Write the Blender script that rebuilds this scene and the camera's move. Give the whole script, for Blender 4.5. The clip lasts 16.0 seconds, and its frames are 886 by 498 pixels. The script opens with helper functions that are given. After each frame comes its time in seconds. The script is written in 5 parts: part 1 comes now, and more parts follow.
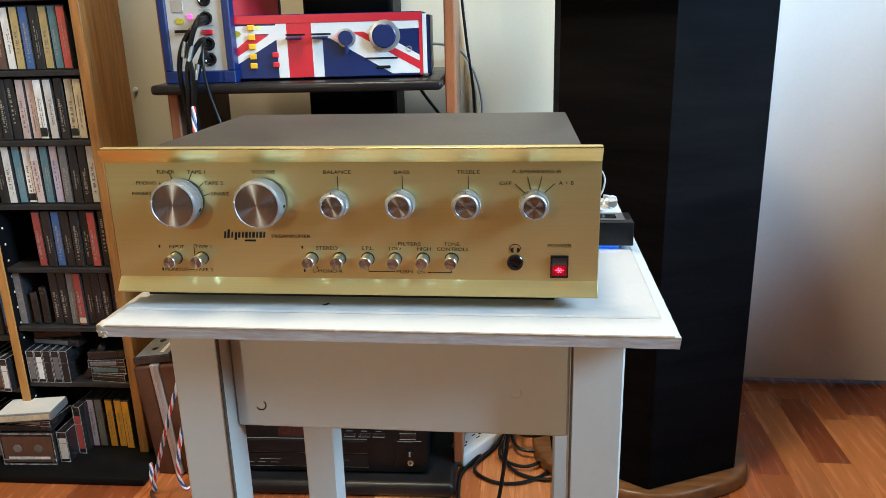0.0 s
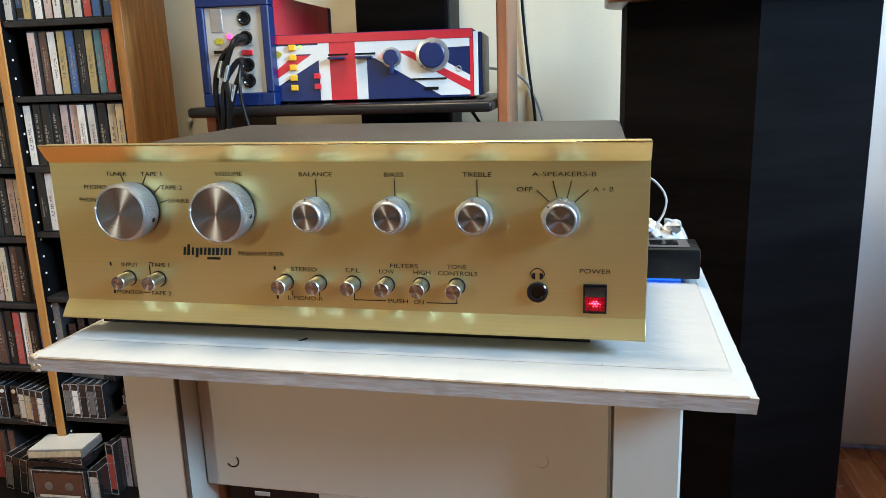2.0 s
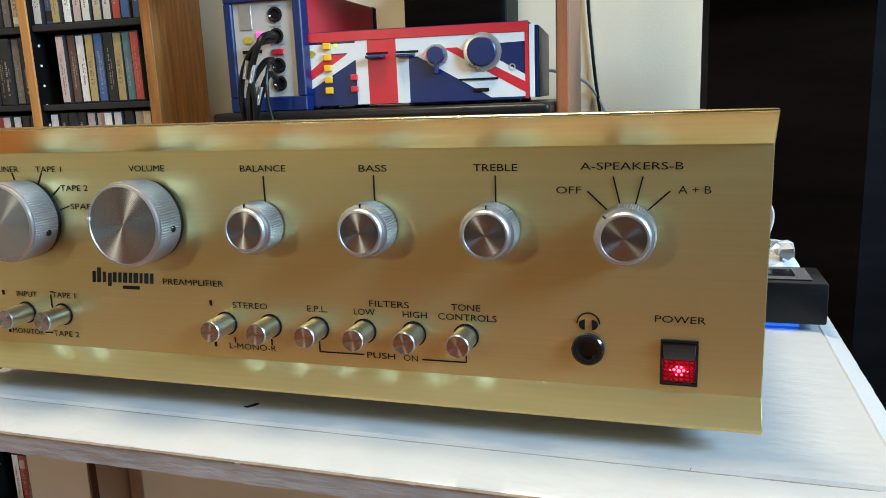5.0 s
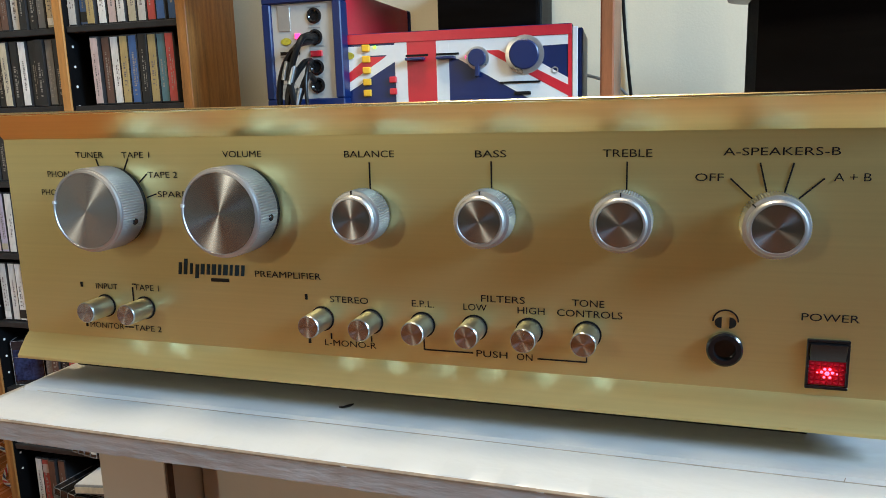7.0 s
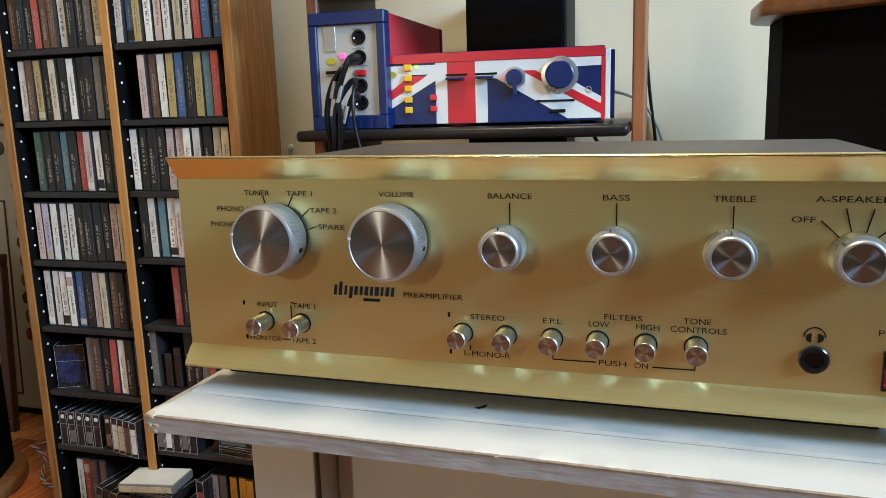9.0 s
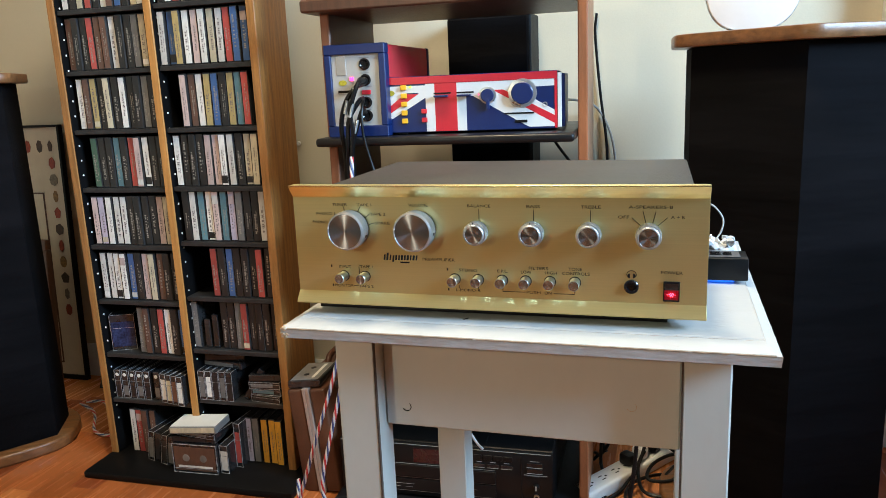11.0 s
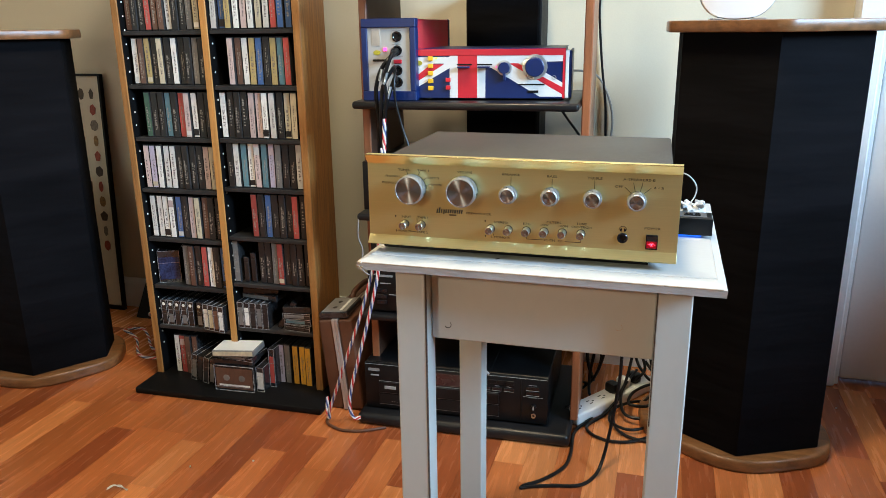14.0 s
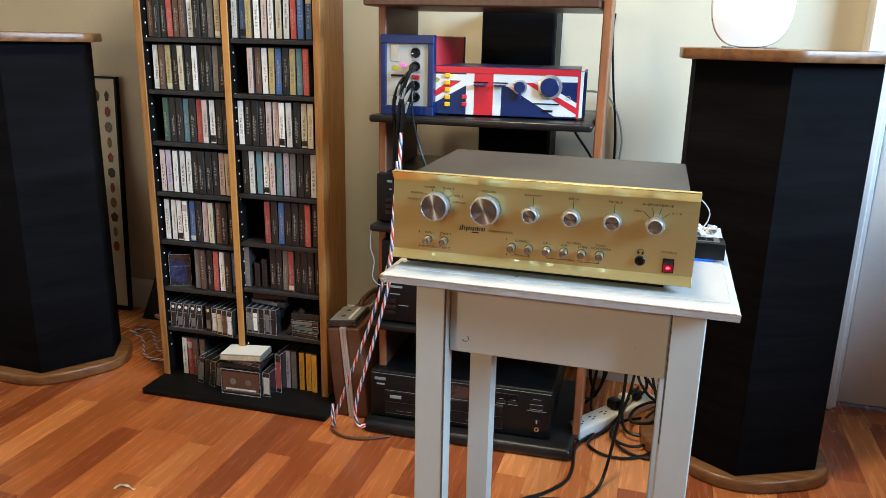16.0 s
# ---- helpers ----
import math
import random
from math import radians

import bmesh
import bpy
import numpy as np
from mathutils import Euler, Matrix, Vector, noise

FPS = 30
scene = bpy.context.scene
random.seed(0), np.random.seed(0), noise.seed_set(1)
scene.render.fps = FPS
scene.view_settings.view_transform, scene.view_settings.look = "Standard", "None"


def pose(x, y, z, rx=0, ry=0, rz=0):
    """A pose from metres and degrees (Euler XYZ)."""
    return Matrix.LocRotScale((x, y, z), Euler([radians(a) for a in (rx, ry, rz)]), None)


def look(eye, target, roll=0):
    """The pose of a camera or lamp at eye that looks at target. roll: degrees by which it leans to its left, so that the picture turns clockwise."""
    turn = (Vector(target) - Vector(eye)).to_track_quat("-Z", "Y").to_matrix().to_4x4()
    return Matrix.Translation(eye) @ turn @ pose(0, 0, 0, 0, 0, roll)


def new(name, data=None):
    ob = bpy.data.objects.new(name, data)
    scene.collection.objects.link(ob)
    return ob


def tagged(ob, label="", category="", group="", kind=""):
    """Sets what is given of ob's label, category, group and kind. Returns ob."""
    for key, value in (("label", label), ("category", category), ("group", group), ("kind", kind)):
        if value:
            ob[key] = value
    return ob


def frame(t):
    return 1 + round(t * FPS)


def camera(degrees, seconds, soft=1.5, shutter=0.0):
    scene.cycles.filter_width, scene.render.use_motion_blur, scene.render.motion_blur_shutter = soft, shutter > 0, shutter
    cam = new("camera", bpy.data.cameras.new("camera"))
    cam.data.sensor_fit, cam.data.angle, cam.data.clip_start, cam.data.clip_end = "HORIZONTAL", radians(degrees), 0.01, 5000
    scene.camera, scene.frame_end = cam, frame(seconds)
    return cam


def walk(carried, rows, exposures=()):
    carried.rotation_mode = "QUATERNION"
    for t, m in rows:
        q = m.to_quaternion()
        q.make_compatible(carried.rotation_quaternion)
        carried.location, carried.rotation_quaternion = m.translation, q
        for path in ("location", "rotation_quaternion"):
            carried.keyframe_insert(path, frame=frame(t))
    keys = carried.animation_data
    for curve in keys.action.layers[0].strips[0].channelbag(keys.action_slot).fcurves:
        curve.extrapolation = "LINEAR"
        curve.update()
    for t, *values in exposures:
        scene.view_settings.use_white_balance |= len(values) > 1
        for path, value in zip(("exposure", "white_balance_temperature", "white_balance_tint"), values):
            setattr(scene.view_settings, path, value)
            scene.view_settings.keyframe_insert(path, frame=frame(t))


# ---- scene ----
cam = camera(60.8, 16.0, 0.75)
METRES, EYE, TILT, LEAN, TURN = 1.0, 0.84, 0.0, 0.0, 6.7
ROWS = [
    (0.0, 0.0, 0.0, 0.0, -0.43, -16.87, 1.43),
    (0.5, -0.0135, 0.0129, -0.0225, -0.16, -14.86, 1.54),
    (1.0, 0.0125, 0.0744, -0.0469, 0.58, -14.2, 1.31),
    (1.5, 0.0477, 0.104, -0.0438, 2.31, -13.84, 1.53),
    (2.0, 0.0413, 0.1081, -0.0457, 5.5, -13.29, 1.81),
    (2.5, 0.0459, 0.1247, -0.0518, 6.51, -12.84, 1.41),
    (3.0, 0.0486, 0.1513, -0.0624, 7.45, -12.49, 1.45),
    (3.5, 0.0445, 0.1817, -0.0724, 8.87, -12.11, 1.48),
    (4.0, 0.0486, 0.2142, -0.0745, 9.69, -11.96, 1.8),
    (6.5, 0.0274, 0.2614, -0.0792, 11.42, -10.9, 1.98),
    (7.0, 0.0094, 0.2568, -0.0836, 11.46, -10.79, 1.72),
    (7.5, 0.0, 0.2523, -0.0792, 11.43, -10.81, 1.67),
    (8.0, -0.0151, 0.2414, -0.0752, 11.34, -10.81, 1.63),
    (8.5, -0.0324, 0.2223, -0.0663, 11.27, -10.75, 1.67),
    (9.0, -0.036, 0.1951, -0.0611, 11.3, -10.65, 1.71),
    (11.5, 0.0201, -0.156, 0.0108, 9.11, -13.63, 2.47),
    (12.0, 0.023, -0.1962, 0.015, 8.52, -15.04, 2.33),
    (12.5, 0.0157, -0.2455, 0.0301, 8.25, -15.87, 2.14),
    (13.0, 0.002, -0.2732, 0.0429, 8.3, -16.04, 1.91),
    (13.5, -0.0059, -0.296, 0.0536, 9.0, -16.22, 1.41),
    (14.0, -0.0081, -0.3095, 0.0596, 9.54, -16.44, 0.74),
    (14.5, -0.0116, -0.3172, 0.0634, 9.62, -16.53, 0.27),
    (15.0, -0.0147, -0.3235, 0.0672, 9.7, -16.5, -0.29),
    (15.5, -0.0255, -0.3311, 0.0713, 9.81, -16.16, -0.87),
    (16.0, -0.0337, -0.3387, 0.0742, 9.84, -15.71, -1.19),
]
walk(cam, [(t, pose(0, 0, EYE, TILT, LEAN, TURN) @ pose(METRES * x, METRES * y, METRES * z, 90 + pitch, roll, yaw)) for t, x, y, z, yaw, pitch, roll in ROWS], exposures=[(0, -0.10), (4, -0.26), (7, -0.44), (9, -0.39), (11.5, -0.05), (14, -0.02), (16, 0.0)])

# ---------------------------------------------------------------- light
world = bpy.data.worlds.new("sky")
scene.world = world
world.use_nodes = True
wn = world.node_tree
sky = wn.nodes.new("ShaderNodeTexSky")
sky.sky_type, sky.sun_disc = "NISHITA", False
sky.sun_elevation, sky.sun_rotation = radians(40), radians(100)
wn.links.new(sky.outputs[0], wn.nodes["Background"].inputs[0])
wn.nodes["Background"].inputs[1].default_value = 0.1


def area(name, eye, target, size, size_y, watts, colour):
    d = bpy.data.lights.new(name, "AREA")
    d.shape, d.size, d.size_y, d.energy, d.color = "RECTANGLE", size, size_y, watts, colour
    ob = new(name, d)
    ob.matrix_world = look(eye, target)
    return ob


# standing lamp beside the viewer, warm ceiling lamp, daylight in the window of the right-hand wall
bulb = bpy.data.lights.new("lamp_light", "POINT")
bulb.energy, bulb.color, bulb.shadow_soft_size = 20.0, (1.0, 0.90, 0.69), 0.032
new("lamp_light", bulb).location = (-0.755, -0.74, 1.11)
area("ceiling_light", (-0.33, 0.61, 2.42), (-0.33, 0.61, 0), 0.34, 0.34, 39, (1.0, 0.84, 0.57))
area("window_light", (3.0, -0.15, 2.2), (0.0, 0.9, 0.7), 1.1, 1.1, 325, (0.44, 0.71, 1.0))

# ---------------------------------------------------------------- materials


def mat(name, col, rough=0.5, metal=0.0, var=0.15, scale=12.0, bump=0.08, fine=180.0, stretch=(1, 1, 1), coat=0.0, rand=0.0, blotch=None, aniso=0.0, spec=0.5):
    m = bpy.data.materials.new(name)
    m.use_nodes = True
    nt = m.node_tree
    n, l = nt.nodes, nt.links
    b = n["Principled BSDF"]
    tc = n.new("ShaderNodeTexCoord")
    mp = n.new("ShaderNodeMapping")
    mp.inputs["Scale"].default_value = stretch
    l.new(tc.outputs["Object"], mp.inputs["Vector"])
    n1 = n.new("ShaderNodeTexNoise")
    n1.inputs["Scale"].default_value, n1.inputs["Detail"].default_value = scale, 5
    l.new(mp.outputs[0], n1.inputs["Vector"])
    n2 = n.new("ShaderNodeTexNoise")
    n2.inputs["Scale"].default_value, n2.inputs["Detail"].default_value = fine, 3
    l.new(mp.outputs[0], n2.inputs["Vector"])
    add = n.new("ShaderNodeMath")
    add.operation = "MULTIPLY_ADD"
    add.inputs[1].default_value = 0.35
    l.new(n2.outputs[0], add.inputs[0])
    mul = n.new("ShaderNodeMath")
    mul.operation = "MULTIPLY"
    mul.inputs[1].default_value = 0.65
    l.new(n1.outputs[0], mul.inputs[0])
    l.new(mul.outputs[0], add.inputs[2])
    ramp = n.new("ShaderNodeValToRGB")
    ramp.color_ramp.elements[0].position, ramp.color_ramp.elements[1].position = 0.33, 0.67
    ramp.color_ramp.elements[0].color = (*[max(0, c * (1 - var)) for c in col], 1)
    ramp.color_ramp.elements[1].color = (*[min(1, c * (1 + var)) for c in col], 1)
    l.new(add.outputs[0], ramp.inputs[0])
    out = ramp.outputs[0]
    if rand:
        oi = n.new("ShaderNodeObjectInfo")
        hs = n.new("ShaderNodeHueSaturation")
        mr = n.new("ShaderNodeMapRange")
        mr.inputs[3].default_value, mr.inputs[4].default_value = 1 - rand, 1 + rand
        l.new(oi.outputs["Random"], mr.inputs[0])
        l.new(mr.outputs[0], hs.inputs["Value"])
        l.new(out, hs.inputs["Color"])
        out = hs.outputs[0]
    if blotch:
        n3 = n.new("ShaderNodeTexNoise")
        n3.inputs["Scale"].default_value, n3.inputs["Detail"].default_value, n3.inputs["Roughness"].default_value = blotch[1], 8, 0.7
        l.new(mp.outputs[0], n3.inputs["Vector"])
        r3 = n.new("ShaderNodeMapRange")
        r3.inputs[1].default_value, r3.inputs[2].default_value, r3.inputs[4].default_value = blotch[2], blotch[2] + 0.06, blotch[3]
        l.new(n3.outputs[0], r3.inputs[0])
        mx = n.new("ShaderNodeMix")
        mx.data_type = "RGBA"
        l.new(r3.outputs[0], mx.inputs[0])
        l.new(out, mx.inputs[6])
        mx.inputs[7].default_value = (*blotch[0], 1)
        out = mx.outputs[2]
    l.new(out, b.inputs["Base Color"])
    rr = n.new("ShaderNodeMapRange")
    rr.inputs[3].default_value, rr.inputs[4].default_value = max(0.03, rough - 0.1), min(1, rough + 0.1)
    l.new(n1.outputs[0], rr.inputs[0])
    l.new(rr.outputs[0], b.inputs["Roughness"])
    b.inputs["Metallic"].default_value = metal
    b.inputs["Coat Weight"].default_value = coat
    b.inputs["Coat Roughness"].default_value = 0.08
    b.inputs["Anisotropic"].default_value = aniso
    b.inputs["Specular IOR Level"].default_value = spec
    if bump:
        bp = n.new("ShaderNodeBump")
        bp.inputs["Strength"].default_value, bp.inputs["Distance"].default_value = bump, 0.002
        l.new(n2.outputs[0], bp.inputs["Height"])
        l.new(bp.outputs[0], b.inputs["Normal"])
    return m


def glow(name, col, strength):
    m = mat(name, col, 0.3, bump=0)
    b = m.node_tree.nodes["Principled BSDF"]
    b.inputs["Emission Color"].default_value, b.inputs["Emission Strength"].default_value = (*col, 1), strength
    return m


GOLD = mat("brushed_gold", (0.80, 0.69, 0.315), 0.34, 0.86, 0.035, 14, 0.02, 220, (0.08, 60, 60), aniso=0.4)
GOLD_EDGE = mat("polished_gold_edge", (0.86, 0.68, 0.36), 0.22, 1.0, 0.05, 8, 0.02)
rr_node = next(q for q in GOLD.node_tree.nodes if q.type == "MAP_RANGE")
rr_node.inputs[3].default_value, rr_node.inputs[4].default_value = 0.32, 0.38
STEEL = mat("turned_aluminium", (0.54, 0.56, 0.58), 0.33, 1.0, 0.06, 30, 0.03, 400)

KNURLED = mat("knurled_aluminium", (0.46, 0.465, 0.475), 0.50, 1.0, 0.06, 30, 0.03, 400)


def spun(name, col, rough):
    """Metal faced on a lathe: anisotropic about the middle of the disc."""
    m = mat(name, col, rough, 1.0, 0.05, 40, 0.0)
    n, l = m.node_tree.nodes, m.node_tree.links
    b = n["Principled BSDF"]
    tan = n.new("ShaderNodeTangent")
    tan.direction_type, tan.axis = "RADIAL", "Y"
    b.inputs["Anisotropic"].default_value = 0.9
    b.inputs["Anisotropic Rotation"].default_value = 0.25
    l.new(tan.outputs[0], b.inputs["Tangent"])
    return m


SPUN = spun("spun_aluminium", (0.53, 0.56, 0.59), 0.23)
INK = mat("black_ink", (0.010, 0.008, 0.006), 0.7, 0, 0.1, 60, 0, spec=0.2)
TEAL = mat("dark_teal_ink", (0.008, 0.024, 0.032), 0.6, 0, 0.1, 60, 0, spec=0.2)
VINYL = mat("brown_grey_vinyl", (0.050, 0.044, 0.039), 0.46, 0, 0.35, 9, 0.25, 700, (1, 0.5, 1))
BLACK = mat("black_plastic", (0.0055, 0.0055, 0.006), 0.38, 0, 0.3, 25, 0.08, 500, spec=0.28)
SHELF_BLACK = mat("worn_black_shelf", (0.020, 0.020, 0.021), 0.42, 0, 0.5, 30, 0.12, 420)
GLOSS_BLACK = mat("glossy_black", (0.01, 0.01, 0.011), 0.15, 0, 0.2, 30, 0)
WHITE = mat("worn_white_paint", (0.51, 0.505, 0.49), 0.34, 0, 0.035, 9, 0.28, 110, (0.6, 1.2, 1), blotch=((0.45, 0.40, 0.33), 30, 0.62, 0.28))
WHITE_LEG = mat("white_leg_paint", (0.50, 0.525, 0.49), 0.45, 0, 0.03, 8, 0.12, 90, (1, 1, 0.6), blotch=((0.42, 0.38, 0.31), 22, 0.66, 0.25))
BARE = mat("bare_worn_wood", (0.44, 0.32, 0.20), 0.7, 0, 0.3, 60, 0.3, 300)
OAK = mat("oak_veneer", (0.33, 0.150, 0.042), 0.40, 0, 0.42, 14, 0.12, 160, (9, 9, 0.7))
OAK_EDGE = mat("oak_edge", (0.50, 0.235, 0.064), 0.4, 0, 0.22, 20, 0.1, 200, (6, 6, 0.6))
CABINET_BLACK = mat("black_melamine", (0.0045, 0.0045, 0.005), 0.5, 0, 0.25, 18, 0.12, 420, spec=0.15)
RACK_BLACK = mat("satin_black_board", (0.009, 0.009, 0.010), 0.36, 0, 0.3, 18, 0.1, 420, spec=0.4)
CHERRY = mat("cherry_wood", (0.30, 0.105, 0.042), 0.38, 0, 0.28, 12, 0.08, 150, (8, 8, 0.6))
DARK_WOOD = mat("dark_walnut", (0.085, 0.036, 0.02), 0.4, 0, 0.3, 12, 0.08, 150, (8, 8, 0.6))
WALNUT = mat("walnut_cap", (0.19, 0.085, 0.032), 0.33, 0, 0.45, 10, 0.1, 130, (1.2, 9, 9), blotch=((0.30, 0.17, 0.08), 16, 0.63, 0.5))
CLOTH = mat("black_speaker_cloth", (0.0050, 0.0048, 0.0058), 0.85, 0, 0.55, 5, 0.3, 1400, (0.5, 0.5, 3.0), spec=0.05)
wrinkle, fold = CLOTH.node_tree.nodes.new("ShaderNodeTexNoise"), CLOTH.node_tree.nodes.new("ShaderNodeBump")
wrinkle.inputs["Scale"].default_value, wrinkle.inputs["Detail"].default_value = 5.0, 3
fold.inputs["Strength"].default_value, fold.inputs["Distance"].default_value = 0.7, 0.012
CLOTH.node_tree.links.new(next(q for q in CLOTH.node_tree.nodes if q.type == "MAPPING").outputs[0], wrinkle.inputs["Vector"])
CLOTH.node_tree.links.new(wrinkle.outputs[0], fold.inputs["Height"])
CLOTH.node_tree.links.new(fold.outputs[0], next(q for q in CLOTH.node_tree.nodes if q.type == "BUMP" and q != fold).inputs["Normal"])
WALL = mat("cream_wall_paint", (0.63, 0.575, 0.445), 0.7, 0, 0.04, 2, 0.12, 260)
# for unseen walls: dark so that metal reflections and bounced light stay low
WALL_UNSEEN = mat("dark_unseen_wall", (0.105, 0.11, 0.112), 0.7, 0, 0.06, 2, 0.12, 260)
TRIM = mat("white_trim_paint", (0.78, 0.78, 0.77), 0.4, 0, 0.04, 3, 0.1, 120)
DOOR = mat("white_door_paint", (0.66, 0.63, 0.60), 0.42, 0, 0.03, 2, 0.06, 140)
CEIL = mat("ceiling_paint", (0.82, 0.80, 0.76), 0.8, 0, 0.03, 2, 0.1, 120)
FLOOR = mat("floor_joint", (0.24, 0.075, 0.026), 0.5, 0, 0.2, 8, 0.05)
RED = mat("red_gloss", (0.62, 0.02, 0.035), 0.35, 0, 0.06, 20, 0.03)
BLUE = mat("blue_gloss", (0.0035, 0.018, 0.10), 0.36, 0, 0.08, 20, 0.03)
PANEL_WHITE = mat("panel_white", (0.74, 0.74, 0.72), 0.35, 0, 0.04, 20, 0.02)
YELLOW = mat("yellow_button", (0.85, 0.48, 0.02), 0.35, 0, 0.08, 30, 0.03)
RED_GLOW = glow("red_lamp", (0.30, 0.002, 0.010), 0.28)
HOT_GLOW = glow("red_lamp_middle", (1.0, 0.06, 0.12), 8.0)
GREEN_GLOW = glow("green_led", (0.35, 1.0, 0.05), 2.5)
BLUE_GLOW = glow("blue_led", (0.01, 0.16, 1.0), 0.9)
PINK_GLOW = glow("pink_led", (1.0, 0.05, 0.25), 3.0)
LEATHER = mat("brown_leather", (0.095, 0.036, 0.018), 0.45, 0, 0.3, 18, 0.25, 300)
PLASTIC_WHITE = mat("white_plastic", (0.76, 0.75, 0.72), 0.35, 0, 0.05, 20, 0.03)

# ---------------------------------------------------------------- mesh helpers


def box(bm, x0, x1, y0, y1, z0, z1, bev=0.0, seg=1):
    m = Matrix.LocRotScale(((x0 + x1) / 2, (y0 + y1) / 2, (z0 + z1) / 2), None, (x1 - x0, y1 - y0, z1 - z0))
    vs = bmesh.ops.create_cube(bm, size=1, matrix=m)["verts"]
    if bev:
        es = list({e for v in vs for e in v.link_edges})
        bmesh.ops.bevel(bm, geom=es, offset=bev, segments=seg, affect="EDGES", profile=0.5)
    return bm


def prism(bm, outline, h0, h1, bev=0.0, put=lambda a, b, h: (a, b, h), seg=2):
    """An outline (a, b) raised from h0 to h1, with its two rims rounded."""
    low = [bm.verts.new(put(a, b, h0)) for a, b in outline]
    top = [bm.verts.new(put(a, b, h1)) for a, b in outline]
    k = len(outline)
    fs = [bm.faces.new(low[::-1]), bm.faces.new(top)]
    for i in range(k):
        bm.faces.new((low[i], low[(i + 1) % k], top[(i + 1) % k], top[i]))
    bmesh.ops.recalc_face_normals(bm, faces=bm.faces[:])
    if bev:
        es = list({e for f in fs for e in f.edges})
        bmesh.ops.bevel(bm, geom=es, offset=bev, segments=seg, affect="EDGES", profile=0.5)
    return bm


def along_x(a, b, h):
    return (h, a, b)


def along_y(a, b, h):
    return (a, h, b)


def lathe(bm, profile, seg=32, at=(0, 0, 0), wave=None):
    """Turned about the y axis, facing -y: profile of (radius, distance towards the viewer)."""
    rings = []
    for r, d in profile:
        if r == 0:
            rings.append([bm.verts.new((at[0], at[1] - d, at[2]))])
        else:
            ring = []
            for i in range(seg):
                q = r + (wave if wave and i % 2 and abs(wave) < r else 0) * (1 if (r, d) in WAVY else 0)
                a = 2 * math.pi * i / seg
                ring.append(bm.verts.new((at[0] + q * math.cos(a), at[1] - d, at[2] + q * math.sin(a))))
            rings.append(ring)
    for a, b in zip(rings, rings[1:]):
        if len(a) == 1 and len(b) == 1:
            continue
        for i in range(seg):
            j = (i + 1) % seg
            f = [a[i % len(a)], a[j % len(a)], b[j % len(b)], b[i % len(b)]]
            f = [v for k, v in enumerate(f) if v not in f[:k]]
            bm.faces.new(f)
    bmesh.ops.recalc_face_normals(bm, faces=bm.faces[:])
    return bm


WAVY = set()


def smooth_path(pts, n=8):
    p = [Vector(q) for q in pts]
    p = [2 * p[0] - p[1]] + p + [2 * p[-1] - p[-2]]
    out = []
    for i in range(1, len(p) - 2):
        for k in range(n):
            t = k / n
            a, b, c, d = p[i - 1:i + 3]
            out.append(0.5 * (2 * b + (c - a) * t + (2 * a - 5 * b + 4 * c - d) * t * t + (3 * b - a - 3 * c + d) * t ** 3))
    return out + [p[-2]]


def tube(bm, pts, r, seg=8, n=8):
    path = smooth_path(pts, n)
    rings, up = [], Vector((0.13, 0.21, 1)).normalized()
    for i, q in enumerate(path):
        d = (path[min(i + 1, len(path) - 1)] - path[max(i - 1, 0)]).normalized()
        s = d.cross(up)
        s = s.normalized() if s.length > 0.05 else d.orthogonal().normalized()
        up = s.cross(d).normalized()
        rings.append([bm.verts.new(q + r * (math.cos(a) * s + math.sin(a) * up)) for a in (2 * math.pi * k / seg for k in range(seg))])
    for a, b in zip(rings, rings[1:]):
        for i in range(seg):
            bm.faces.new((a[i], a[(i + 1) % seg], b[(i + 1) % seg], b[i]))
    bm.faces.new(rings[0][::-1]), bm.faces.new(rings[-1])
    return bm


def finish(name, bm, material):
    me = bpy.data.meshes.new(name)
    bm.to_mesh(me)
    bm.free()
    me.materials.append(material)
    me.polygons.foreach_set("use_smooth", [True] * len(me.polygons))
    me.set_sharp_from_angle(angle=radians(32))
    return me


def part(name, bm, material, parent, label=""):
    ob = new(name, bm if isinstance(bm, bpy.types.Mesh) else finish(name, bm, material))
    ob.parent = parent
    return tagged(ob, label)


def thing(name, label, category, at=(0, 0, 0), rz=0.0, group="", kind="", ry=0.0, rx=0.0):
    ob = new(name)
    ob.empty_display_size = 0.05
    ob.matrix_world = pose(*at, rx, ry, rz)
    return tagged(ob, label, category, group, kind)


def solid(name, bm, material, label, category, at=(0, 0, 0), rz=0.0, group="", kind="", rx=0.0, ry=0.0):
    ob = new(name, bm if isinstance(bm, bpy.types.Mesh) else finish(name, bm, material))
    ob.matrix_world = pose(*at, rx, ry, rz)
    return tagged(ob, label, category, group, kind)


def bmesh_ball(r, seed):
    bm, g = bmesh.new(), random.Random(seed)
    for v in bmesh.ops.create_icosphere(bm, subdivisions=1, radius=r)["verts"]:
        v.co *= g.uniform(0.6, 1.1)
    return bm


def B():
    return bmesh.new()


